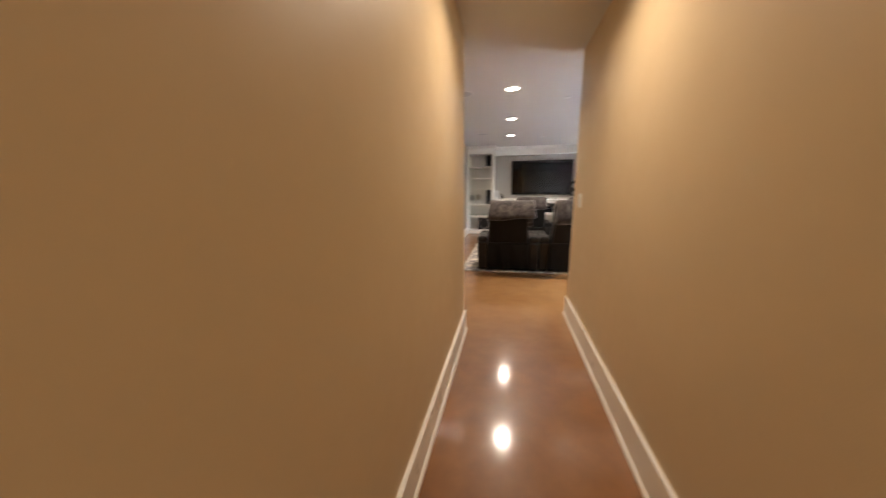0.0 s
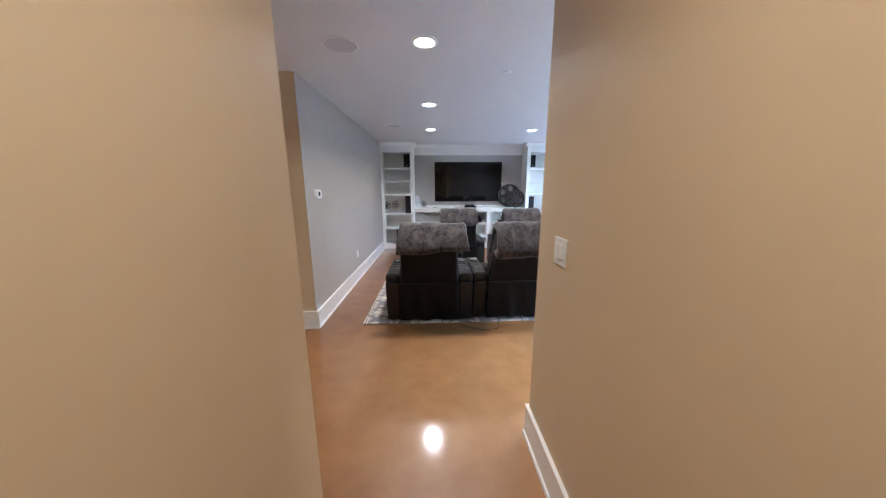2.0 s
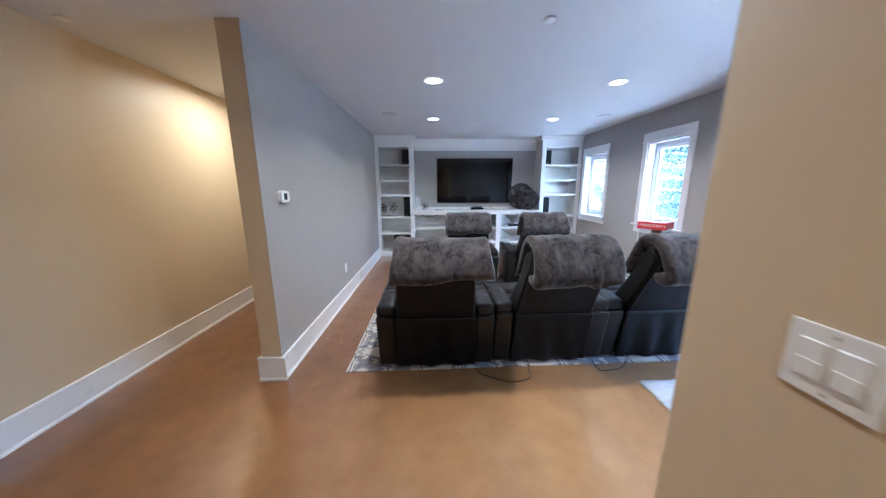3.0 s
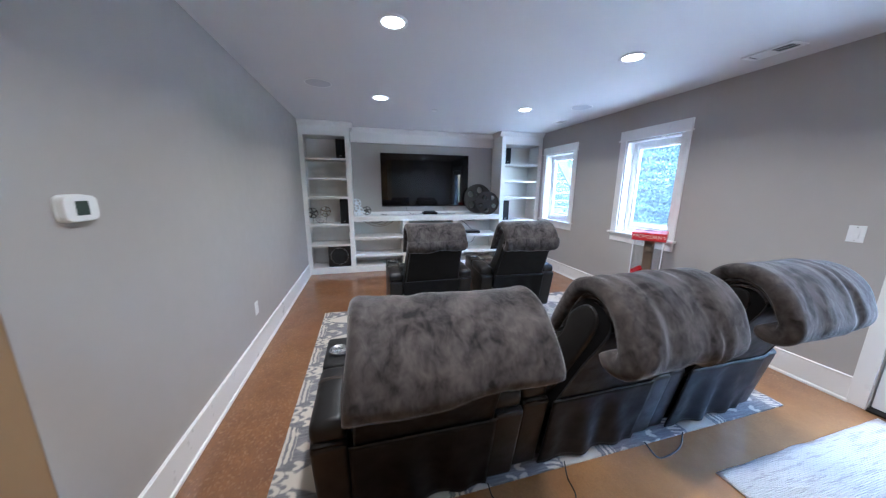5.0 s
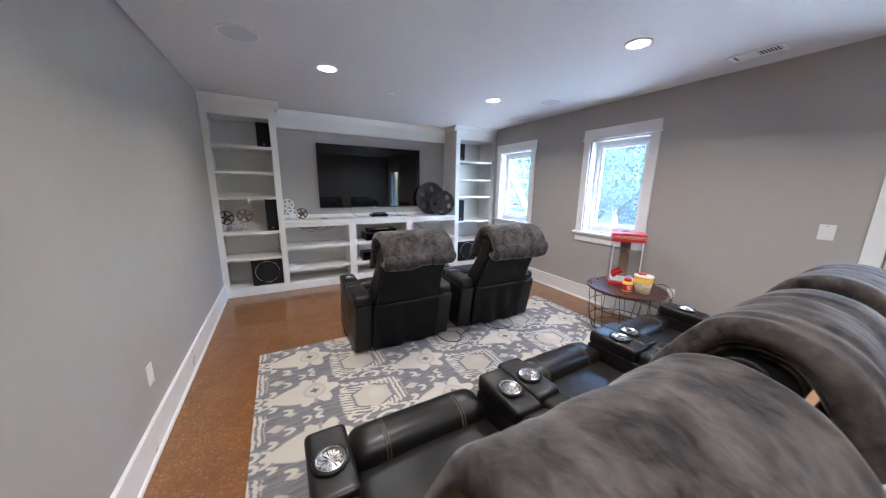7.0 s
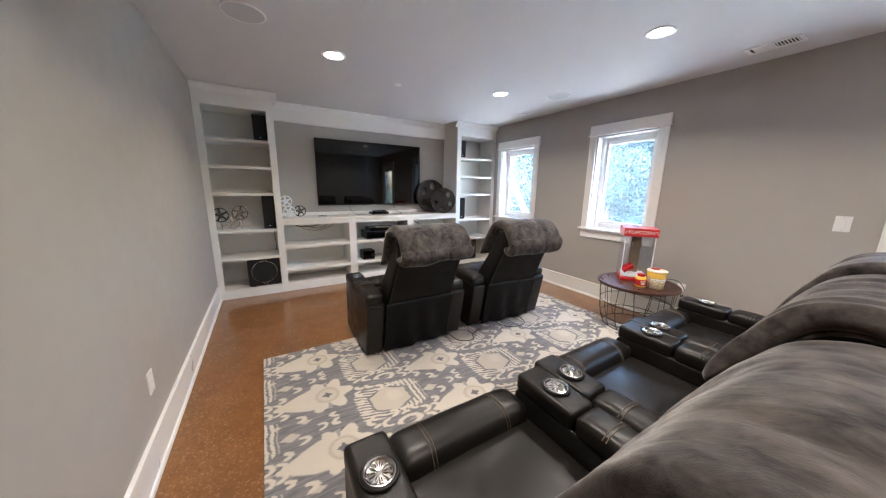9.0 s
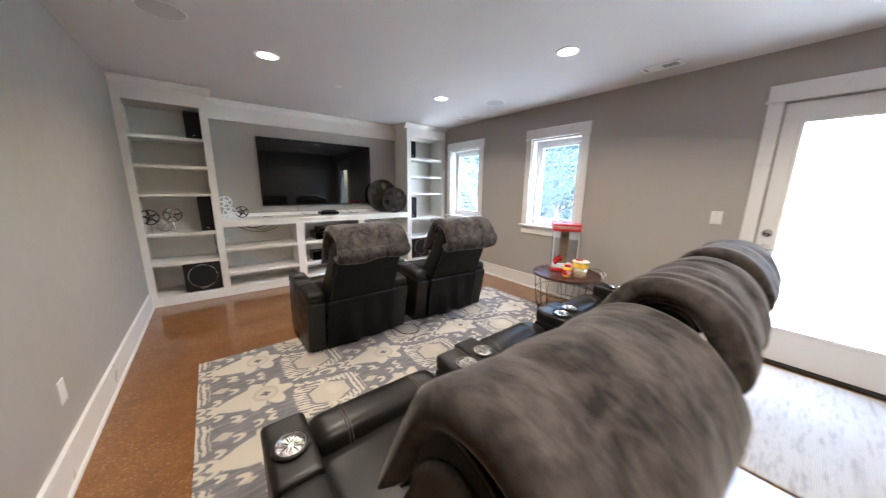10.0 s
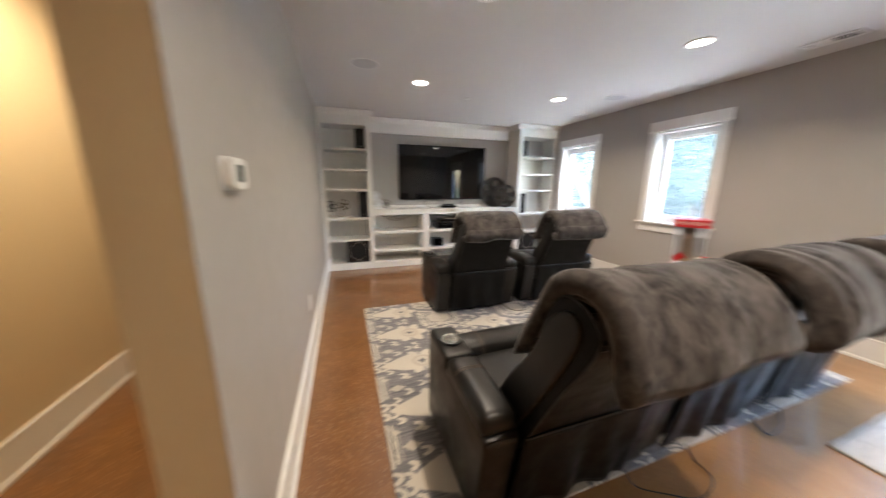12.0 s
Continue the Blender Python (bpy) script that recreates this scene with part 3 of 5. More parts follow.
part("threshold", prism([(-0.03, 0), (0.16, 0), (0.16, 0.03), (0.01, 0.03), (-0.03, 0.012)], 0, 0.9), bronze, door, "dark bronze metal threshold").matrix_basis = pose(XE, DOOR_Y1, 0.001, 0, 0, -90)
for hz in (0.28, 1.05, 1.83):
    part("hinge", join(moved(lathe([(0, -0.05), (0.008, -0.05), (0.008, 0.05), (0, 0.05)], 14), pose(XE - 0.004, DOOR_Y0 + 0.004, hz)),
                       box(XE - 0.001, XE + 0.007, DOOR_Y0 - 0.002, DOOR_Y0 + 0.03, hz - 0.05, hz + 0.05)), steel, door)
turn = pose(dx0, -0.095, 1.082, 0, -90, 0)
part("deadbolt", join(moved(lathe([(0, 0.018), (0.024, 0.018), (0.031, 0.012), (0.032, 0), (0, 0)], 28), turn),
                      moved(box(-0.006, 0.006, -0.018, 0.018, 0.016, 0.034, 0.003, 1), turn)), steel, door, "brushed nickel deadbolt thumb turn")
turn = pose(dx0, -0.095, 0.96, 0, -90, 0)
part("door_handle", join(moved(lathe([(0, 0.012), (0.028, 0.012), (0.033, 0.006), (0.034, 0), (0, 0)], 28), turn),
                         moved(lathe([(0, 0.05), (0.011, 0.05), (0.011, 0.01), (0, 0.01)], 18), turn),
                         tube([(dx0 - 0.048, -0.095, 0.96), (dx0 - 0.052, -0.12, 0.961), (dx0 - 0.05, -0.16, 0.958), (dx0 - 0.046, -0.20, 0.955)], 0.008, 10)), steel, door, "brushed nickel lever handle", smooth=True)

# ---- built-in media shelving ----
YF = 4.206
unit = thing("media_shelving", 0, 0, 0, 0, "white painted built-in media shelving across the whole wall", "shelving")
BK = YN - 0.001


def ubox(name, x0, x1, z0, z1, y0=YF + 0.02, y1=BK, bev=0.0015):
    return part(name, box(x0, x1, y0, y1, z0, z1, bev, 1), shelf_paint, unit)


def tower(x0, x1, l, r, shelves, low):
    """A tall open bookcase with face frame; l and r are its stile widths."""
    ubox("side_panel", x0, x0 + 0.03, 0.0, 2.46)
    ubox("side_panel", x1 - 0.03, x1, 0.0, 2.46)
    ubox("back_panel", x0 + 0.03, x1 - 0.03, low, 2.30, BK - 0.012)
    ubox("stile", x0, x0 + l, 0.0, 2.262, YF, YF + 0.02)
    ubox("stile", x1 - r, x1, 0.0, 2.262, YF, YF + 0.02)
    ubox("kick_rail", x0 + l, x1 - r, 0.0, low, YF, YF + 0.02)
    ubox("bottom_board", x0 + 0.03, x1 - 0.03, low - 0.03, low, YF + 0.02, BK - 0.012)
    ubox("top_board", x0 + 0.03, x1 - 0.03, 2.262, 2.29, YF + 0.02, BK - 0.012)
    ubox("frieze", x0, x1, 2.262, 2.47, YF, YF + 0.02)
    for z in shelves:
        ubox("shelf", x0 + 0.031, x1 - 0.031, z - 0.032, z, YF + 0.008, BK - 0.013)


TL, TR = 0.76, 3.43
tower(0.0, TL, 0.067, 0.075, [1.925, 1.618, 1.305, 0.853, 0.505], 0.11)
tower(TR, XE, 0.08, 0.072, [1.918, 1.610, 1.308, 0.862, 0.515], 0.11)
CT = 0.978
ubox("counter_top", TL, TR, CT - 0.032, CT, YF - 0.012, BK)
ubox("counter_rail", TL, TR, CT - 0.088, CT - 0.032, YF, YF + 0.02)
ubox("kick_rail", TL, TR, 0.0, 0.10, YF, YF + 0.02)
ubox("bottom_board", TL, TR, 0.07, 0.10, YF + 0.02, BK - 0.012)
ubox("back_panel", TL, TR, 0.10, CT - 0.032, BK - 0.012)
cols = [(TL, 1.594), (1.698, 2.513), (2.615, TR)]
for (a, b_), n in ((cols[0], 0), (cols[1], 1), (cols[2], 2)):
    if n:
        d0 = cols[n - 1][1]
        ubox("divider", d0, a, 0.10, CT - 0.088, YF, BK - 0.012)
    for z in (0.618, 0.302):
        ubox("shelf", a + 0.001, b_ - 0.001, z - 0.04, z, YF + 0.006, BK - 0.013)
ubox("counter_backsplash", TL, TR, CT, CT + 0.045, BK - 0.016, BK)
# fascia over the recess, and crown along the top
ubox("fascia", TL, TR, 2.235, 2.47, BK - 0.05, BK)


def crown(x0, x1, y):
    part("crown", prism([(0, 2.392), (-0.006, 2.392), (-0.012, 2.41), (-0.03, 2.425), (-0.045, 2.45), (-0.055, 2.455), (-0.055, 2.474), (0, 2.474)], x0, x1), shelf_paint, unit).matrix_basis = pose(0, y, 0)


crown(0.0, TL + 0.05, YF)
crown(TR - 0.05, XE, YF)
crown(TL, TR, BK - 0.05)
ret = prism([(0, 2.392), (-0.006, 2.392), (-0.012, 2.41), (-0.03, 2.425), (-0.045, 2.45), (-0.055, 2.455), (-0.055, 2.474), (0, 2.474)], 0, BK - 0.05 - YF)
part("crown", ret, shelf_paint, unit).matrix_basis = pose(TR, BK - 0.05, 0, 0, 0, -90)
ret = prism([(0, 2.392), (-0.006, 2.392), (-0.012, 2.41), (-0.03, 2.425), (-0.045, 2.45), (-0.055, 2.455), (-0.055, 2.474), (0, 2.474)], 0, BK - 0.05 - YF)
part("crown", ret, shelf_paint, unit).matrix_basis = pose(TL, YF, 0, 0, 0, 90)

# ---- television ----
tv = thing("television", 2.091, 4.60, 1.118, 0, "large black flat television mounted on the grey wall", "television")
W2, TH = 0.834, 0.957
part("bezel", join(box(-W2, W2, 0, 0.03, 0, TH, 0.004, 2), box(-0.5, 0.5, 0.03, 0.048, 0.12, 0.75, 0.004, 1)), black_plastic, tv)
part("screen", box(-W2 + 0.009, W2 - 0.009, -0.0025, 0.001, 0.018, TH - 0.009), screen_glass, tv, "glossy dark screen")
part("foot_strip", box(-0.06, 0.06, -0.004, 0.012, -0.008, 0.006, 0.002, 1), steel, tv)

# ---- recliners ----
LEAN = 25.0
AX = Vector((0, -math.sin(radians(LEAN)), math.cos(radians(LEAN))))
NR = Vector((0, -math.cos(radians(LEAN)), -math.sin(radians(LEAN))))


def cushion(w, d, h, bev, puff, nx=10, ny=10):
    """A soft pad from z 0 to h with rounded edges and a slightly domed top."""
    bm = box(-w / 2, w / 2, -d / 2, d / 2, 0, h, bev, 4)
    bmesh.ops.subdivide_edges(bm, edges=[e for e in bm.edges if e.calc_length() > 0.08], cuts=5, use_grid_fill=True)
    for v in bm.verts:
        if v.co.z > h * 0.5:
            v.co.z += puff * max(0, 1 - (2 * v.co.x / w) ** 2) * max(0, 1 - (2 * v.co.y / d) ** 2) + 0.003 * noise.noise(v.co * 14)
    return bm


def fluted_cup():
    """A shallow chrome bowl with a flat rim, its floor pressed into radial flutes."""
    bm = bmesh.new()
    n = 48
    rings = []
    for r, z in ((0.006, 0.0035), (0.018, 0.003), (0.032, 0.0025), (0.038, 0.004), (0.042, 0.009), (0.045, 0.0105), (0.048, 0.010), (0.048, 0.0)):
        f = 0.0028 if 0.01 < r < 0.035 else 0.0
        rings.append([bm.verts.new((r * math.cos(k * math.tau / n), r * math.sin(k * math.tau / n), z + f * (1 if k % 4 < 2 else -0.6))) for k in range(n)])
    bm.faces.new(rings[0])
    for a, b2 in zip(rings, rings[1:]):
        for k in range(n):
            bm.faces.new((a[k], a[(k + 1) % n], b2[(k + 1) % n], b2[k]))
    return bm


def recliner(x, y, rz, label, group):
    ch = thing("recliner", x, y, 0.012, rz, label, "recliner", group)
    foot = 0.028
    for s in (-1, 1):
        xo, xi = 0.4575, 0.315
        prof = [(0.0, foot), (-0.085, 0.455), (-0.07, 0.475), (0.60, 0.50), (0.635, 0.47), (0.645, foot)]
        a, b2 = sorted((s * xo, s * xi))
        part("arm", prism(prof, a, b2, 0.016, 3), black_leather, ch, smooth=True)
        part("arm_pad", moved(cushion(0.150, 0.40, 0.095, 0.042, 0.012), pose(s * 0.386, 0.135, 0.465, 1.5)), black_leather, ch, "padded black leather arm rest", smooth=True)
        part("cup_block", moved(box(-0.073, 0.073, -0.145, 0.145, 0.0, 0.085, 0.026, 4), pose(s * 0.386, 0.485, 0.478, 1.5)), black_leather, ch, smooth=True)
        cup = part("cup_holder", moved(fluted_cup(), pose(s * 0.386, 0.47, 0.566, 1.5)), chrome, ch, "round chrome cup holder")
        part("cup_ring", moved(tube(ring_path(0, 0, 0, 0.0525), 0.0062, 8, True), pose(s * 0.386, 0.47, 0.570, 1.5)), black_plastic, cup)
        part("foot_rail", box(s * 0.386 - 0.05, s * 0.386 + 0.05, 0.06, 0.58, 0.0, foot + 0.004, 0.003, 1), black_plastic, ch)
        for sy in (0.205, 0.219):
            part("stitching", tube([(s * 0.386 - 0.074, sy, 0.55), (s * 0.386 - 0.05, sy, 0.568), (s * 0.386, sy, 0.574), (s * 0.386 + 0.05, sy, 0.568), (s * 0.386 + 0.074, sy, 0.55)], 0.0018, 6), tan_thread, ch)
    part("seat", moved(cushion(0.625, 0.50, 0.17, 0.05, 0.02), pose(0, 0.34, 0.245)), black_leather, ch, smooth=True)
    part("seat_roll", moved(cushion(0.622, 0.19, 0.19, 0.075, 0.012), pose(0, 0.605, 0.295)), black_leather, ch, "rounded padded seat front", smooth=True)
    for sx in (-0.178, -0.164, 0.164, 0.178):
        part("stitching", tube([(sx, 0.507, 0.40), (sx, 0.510, 0.437), (sx, 0.530, 0.474), (sx, 0.563, 0.494), (sx, 0.605, 0.4985), (sx, 0.647, 0.494), (sx, 0.680, 0.474), (sx, 0.700, 0.437), (sx, 0.703, 0.40)], 0.0022, 6), tan_thread, ch)
    part("foot_rest", moved(cushion(0.615, 0.30, 0.07, 0.03, 0.01), pose(0, 0.615, 0.19, 80)), black_leather, ch, smooth=True)
    # leaning back with a rounded head roll
    P0 = Vector((0, 0.06, 0.335))

    def at(s, d):
        p = P0 + AX * s + NR * d
        return (p.y, p.z)
    prof = [at(0.0, 0.06), at(0.12, 0.085), at(0.45, 0.085), at(0.62, 0.095), at(0.70, 0.088), at(0.735, 0.06), at(0.75, 0.0), at(0.735, -0.07), at(0.69, -0.105), at(0.60, -0.115), at(0.52, -0.095), at(0.30, -0.10), at(0.10, -0.11), at(0.0, -0.09)]
    sp = [(p.y, p.z) for p in spline([(0, a_, b_) for a_, b_ in prof], 40)]
    def tapered(bm):
        for v in bm.verts:
            v.co.x *= 1 - 0.13 * max(0.0, min(1.0, (v.co.z - 0.45) / 0.55))
        return bm
    part("backrest", tapered(prism(sp, -0.292, 0.292, 0.012, 3)), back_leather, ch, smooth=True)
    # side bolsters and a stuffed head pillow
    side = [(p.y, p.z) for p in spline([(0, *at(0.02, 0.02)), (0, *at(0.30, 0.045)), (0, *at(0.60, 0.05)), (0, *at(0.70, 0.02)), (0, *at(0.70, -0.05)), (0, *at(0.60, -0.10)), (0, *at(0.48, -0.085)), (0, *at(0.25, -0.12)), (0, *at(0.06, -0.13))], 36)]
    for x0 in (-0.306, 0.260):
        part("side_bolster", tapered(prism(side, x0, x0 + 0.046, 0.020, 4)), black_leather, ch, smooth=True)
    for sx in (-0.290, 0.290):
        part("piping", tapered(tube([(sx, a_, b_) for a_, b_ in sp[3:26]], 0.004, 6)), matte_black, ch, smooth=True)
    for zz in (0.16, 0.33, 0.49):
        pts = [at(zz, -0.105), at(zz, -0.108)]
        part("seam", tube([(-0.27, *pts[0]), (0, *pts[1]), (0.27, *pts[0])], 0.004, 6), matte_black, ch)
    # loose skirt panel behind, with soft folds
    bm = bmesh.new()
    nx, nz = 36, 16
    grid = []
    for i in range(nx + 1):
        col = []
        for k in range(nz + 1):
            u, v = i / nx, k / nz
            z = 0.03 + 0.44 * v
            yy = -0.01 - 0.085 * v - 0.012
            fold = (1 - v) ** 0.7 * (0.016 * math.sin(u * 17 + 2.5 * v + x * 3) * math.sin(u * math.pi) + 0.012 * noise.noise(Vector((u * 6, v * 2, x))))
            col.append(bm.verts.new((-0.31 + 0.62 * u, yy + fold, z)))
        grid.append(col)
    for i in range(nx):
        for k in range(nz):
            bm.faces.new((grid[i][k], grid[i + 1][k], grid[i + 1][k + 1], grid[i][k + 1]))
    ext = bmesh.ops.extrude_face_region(bm, geom=bm.faces[:])
    bmesh.ops.translate(bm, vec=(0, 0.008, 0), verts=[v for v in ext["geom"] if isinstance(v, bmesh.types.BMVert)])
    part("back_skirt", bm, back_leather, ch, "loose black leatherette skirt panel", smooth=True)
    part("skirt_seam", tube([(-0.312, -0.108, 0.472), (0, -0.109, 0.474), (0.312, -0.108, 0.472)], 0.004, 8), matte_black, ch)
    part("base_frame", box(-0.30, 0.30, 0.03, 0.58, 0.03, 0.27, 0.006, 1), black_plastic, ch)
    return ch


first = recliner(1.183, 0.11, 0, "black leather power recliner in the back row on the rug", "back row of recliners")
copy_thing(first, pose(2.110, 0.15, 0.012, 0, 0, 1))
copy_thing(first, pose(3.010, 0.18, 0.012, 0, 0, 1))
front = recliner(1.645, 2.09, 0, "black leather power recliner in the front row on the rug", "front row of recliners")
copy_thing(front, pose(2.690, 2.09, 0.012, 0, 0, -3))


def blanket(x, y, rz, seed, width, front_len, rear_len, bulk, skew, folds, curl, label):
    """A thick folded plush throw over the head of a recliner: three layers, the outer one rolled under at its hem."""
    base = [(0.03 + 0.05 * (front_len - 1), 0.895 - 0.13 * front_len), (-0.05, 0.90), (-0.100, 0.985), (-0.150, 1.040), (-0.225, 1.064), (-0.305, 1.046), (-0.362, 0.992), (-0.392, 0.930), (-0.408, 0.930 - 0.07 * rear_len)]
    if curl:
        y1, z1 = base[-1]
        base += [(y1 + 0.010, z1 - curl), (y1 + 0.045, z1 - curl * 1.25), (y1 + 0.080, z1 - curl * 0.7)]
    rng = Vector((seed * 7.3, seed * 3.1, seed * 1.7))
    bm = bmesh.new()

    def sheet(pts, width, half0, half1, amp, sink, NX):
        NP = len(pts)
        rings = []
        for i in range(NX + 1):
            u = i / NX
            e = min(u, 1 - u) * width
            rnd = math.sqrt(max(0.0, 1 - (1 - min(1.0, e / 0.040)) ** 2)) * 0.90 + 0.10
            outer, inner = [], []
            for k, p in enumerate(pts):
                v = k / (NP - 1)
                t = (pts[min(NP - 1, k + 1)] - pts[max(0, k - 1)]).normalized()
                nrm = Vector((0, t.z, -t.y))
                half = (half0 + (half1 - half0) * v) * rnd
                half *= 0.30 + 0.70 * min(1.0, (min(v, 1 - v) * NP) / 4.0) ** 0.5
                q = Vector((u * 6.5 * width, v * 1.3, 0)) + rng
                q2 = Vector((u * 11 * width + 2.2 * noise.noise(q * 0.8), v * 3.2 + u * 1.5, 0)) + rng
                wr = 0.013 * noise.noise(q * 0.8) + 1.3 * folds * noise.noise(q2) + 0.15 * folds * noise.noise(q2 * 2.3)
                wr += 0.0015 * noise.noise(Vector((u * 40 * width, v * 16, 3)) + rng)
                sag = (skew if amp == 1.0 else 0.0) * (u - 0.5) * v ** 4 * 0.10 + 0.020 * v * v * noise.noise(Vector((u * 3, 0, 0)) + rng)
                flare = 1 + 0.05 * noise.noise(Vector((v * 2.5, 7, 0)) + rng) + 0.03 * v
                c = Vector(((u - 0.5) * width * flare + 0.010 * noise.noise(Vector((v * 3.0, u * 2, 0)) + rng), p.y, p.z + sag)) - nrm * sink
                outer.append(c + nrm * (half + wr * amp * rnd))
                inner.append(c - nrm * (half - wr * amp * rnd * 0.5))
            rings.append([bm.verts.new(w) for w in outer + inner[::-1]])
        n = len(rings[0])
        for i in range(NX):
            for k in range(n):
                bm.faces.new((rings[i][k], rings[i][(k + 1) % n], rings[i + 1][(k + 1) % n], rings[i + 1][k]))
        bm.faces.new(rings[0])
        bm.faces.new(rings[-1])
    path = spline([(0, a, b2) for a, b2 in base], 60)
    # the normal points outward along the whole path
    sheet([Vector(p) for p in path], width, 0.034, 0.028 + bulk, 1.0, -0.010, 96)
    short = spline([(0, a, b2) for a, b2 in base[:9]], 44)
    sheet([Vector(p) for p in short[2:-5]], width - 0.045, 0.016, 0.018, 0.5, 0.030, 40)
    sheet([Vector(p) for p in short[6:-10]], width - 0.075, 0.010, 0.012, 0.3, 0.058, 30)
    ob = part("throw_blanket", bm, blanket_mat, smooth=True)
    ob.matrix_world = pose(x, y, 0.012, 0, 0, rz)
    return tagged(ob, label, "blanket", "plush throws on the recliners")


blanket(1.225, 0.11, 0, 1, 0.628, 1.50, 1.05, 0.014, 0.5, 0.005, 0.0, "folded grey plush throw draped over a back row recliner")
blanket(2.110, 0.15, 1, 2, 0.585, 1.15, 0.75, 0.020, 0.2, 0.012, 0.035, "bunched grey plush throw draped over the middle recliner")
blanket(3.005, 0.18, 1, 3, 0.600, 1.2, 0.65, 0.018, 0.1, 0.010, 0.035, "folded grey plush throw in daylight over a recliner")
blanket(1.630, 2.09, 0, 4, 0.585, 1.0, 0.15, 0.008, 0.2, 0.003, 0.02, "folded brown-grey plush throw over a front row recliner")
blanket(2.665, 2.09, -4, 5, 0.575, 1.1, 0.10, 0.012, 0.0, 0.006, 0.045, "rolled grey plush throw over a front row recliner")

# ---- rugs ----
rug_bm = box(0.457, 3.740, 0.075, 2.485, 0.0005, 0.012, 0.003, 1)
for v in rug_bm.verts:
    if v.co.y < 1.0:
        v.co.y += 0.055 * (v.co.x - 0.457) / 3.283
rug = part("area_rug", rug_bm, rug_mat)
tagged(rug, "grey and cream ikat patterned area rug on the concrete", "rug")
dm = bmesh.new()
mat_nx, mat_ny = 60, 30
g = [[dm.verts.new((2.715 + 1.47 * i / mat_nx, -0.925 + 0.80 * k / mat_ny + 0.012 * noise.noise(Vector((i * 0.12, k * 0.02, 5))) + 0.02 * (i / mat_nx), 0.0085 + 0.0022 * noise.noise(Vector((i * 0.2, k * 0.25, 1))))) for k in range(mat_ny + 1)] for i in range(mat_nx + 1)]
for i in range(mat_nx):
    for k in range(mat_ny):
        dm.faces.new((g[i][k], g[i + 1][k], g[i + 1][k + 1], g[i][k + 1]))
ext = bmesh.ops.extrude_face_region(dm, geom=dm.faces[:])
bmesh.ops.translate(dm, vec=(0, 0, -0.006), verts=[v for v in ext["geom"] if isinstance(v, bmesh.types.BMVert)])
tagged(part("door_mat", dm, woven_mat, smooth=True), "pale woven flat door rug in front of the glazed door", "mat")

# ---- round wire table with popcorn things ----
TX, TY, TZ = 3.80, 1.345, 0.485
table = thing("side_table", TX, TY, 0.012, 0, "round dark walnut side table on a black wire basket base", "table")
h = TZ - 0.012
part("tabletop", lathe([(0, h), (0.355, h), (0.362, h - 0.004), (0.364, h - 0.012), (0.362, h - 0.022), (0.356, h - 0.025), (0, h - 0.025)], 72), walnut, table)
for zz, rr in ((h - 0.031, 0.335), (0.26, 0.32), (0.10, 0.30), (0.006, 0.27)):
    part("wire_hoop", tube(ring_path(0, 0, zz, rr, 64), 0.004, 8, True), matte_black, table, smooth=True)
for k in range(16):
    a = k * math.tau / 16
    pts = []
    for r_, z_, o in ((0.335, h - 0.03, 0), (0.332, 0.36, 0.02), (0.322, 0.26, 0.06), (0.312, 0.15, 0.05), (0.30, 0.08, 0.02), (0.27, 0.006, 0.0)):
        aa = a + (o if k % 2 else -o)
        pts.append((r_ * math.cos(aa), r_ * math.sin(aa), z_))
    part("wire", tube([tuple(p) for p in spline(pts, 12)], 0.003, 6), matte_black, table, smooth=True)


def lettering(text, size, material, parent, m, name="lettering"):
    cu = bpy.data.curves.new(name, 'FONT')
    cu.body, cu.size, cu.extrude, cu.align_x, cu.align_y = text, size, 0.0006, 'CENTER', 'CENTER'
    ob = bpy.data.objects.new(name, cu)
    scene.collection.objects.link(ob)
    me = bpy.data.meshes.new_from_object(ob.evaluated_get(bpy.context.evaluated_depsgraph_get()))
    bpy.data.objects.remove(ob)
    bpy.data.curves.remove(cu)
    me.materials.append(material)
    t = new(name, me)
    t.parent = parent
    t.matrix_basis = m
    return t


pm = thing("popcorn_machine", 3.895, 1.450, TZ + 0.0005, -54, "small red tabletop popcorn machine with clear sides", "popcorn machine")
S = 0.135
part("base", join(box(-S, S, -S, S, 0, 0.03, 0.006, 2), box(-S + 0.01, S - 0.01, -S + 0.01, S - 0.01, 0.03, 0.036, 0.002, 1)), red_plastic, pm)
part("tray", box(-S + 0.025, S - 0.03, -S + 0.02, S - 0.03, 0.037, 0.062, 0.004, 1), white_plastic, pm, "white inner popcorn tray")
part("scoop", moved(join(box(-0.05, 0.05, -0.035, 0.035, 0, 0.006), box(-0.05, 0.05, -0.038, -0.033, 0, 0.035), box(-0.05, 0.05, 0.033, 0.038, 0, 0.035), box(-0.055, -0.049, -0.038, 0.038, 0, 0.035)), pose(-0.06, -S + 0.05, 0.12, 20, -38, 0)), red_plastic, pm)
for a, b2, c2, d2 in ((-S, S, -S, -S + 0.003), (-S, S, S - 0.003, S), (-S, -S + 0.003, -S + 0.003, S - 0.003), (S - 0.003, S, -S + 0.003, S - 0.003)):
    part("clear_panel", box(a, b2, c2, d2, 0.03, 0.47), clear_plastic, pm).visible_shadow = False
part("kettle_column", join(box(-0.045, 0.045, 0.03, 0.12, 0.06, 0.47, 0.01, 3), moved(lathe([(0, 0), (0.035, 0), (0.042, 0.02), (0.042, 0.06), (0.03, 0.075), (0, 0.075)], 24), pose(0.0, -0.01, 0.33))), copper_metal, pm, "metal kettle and popping column")
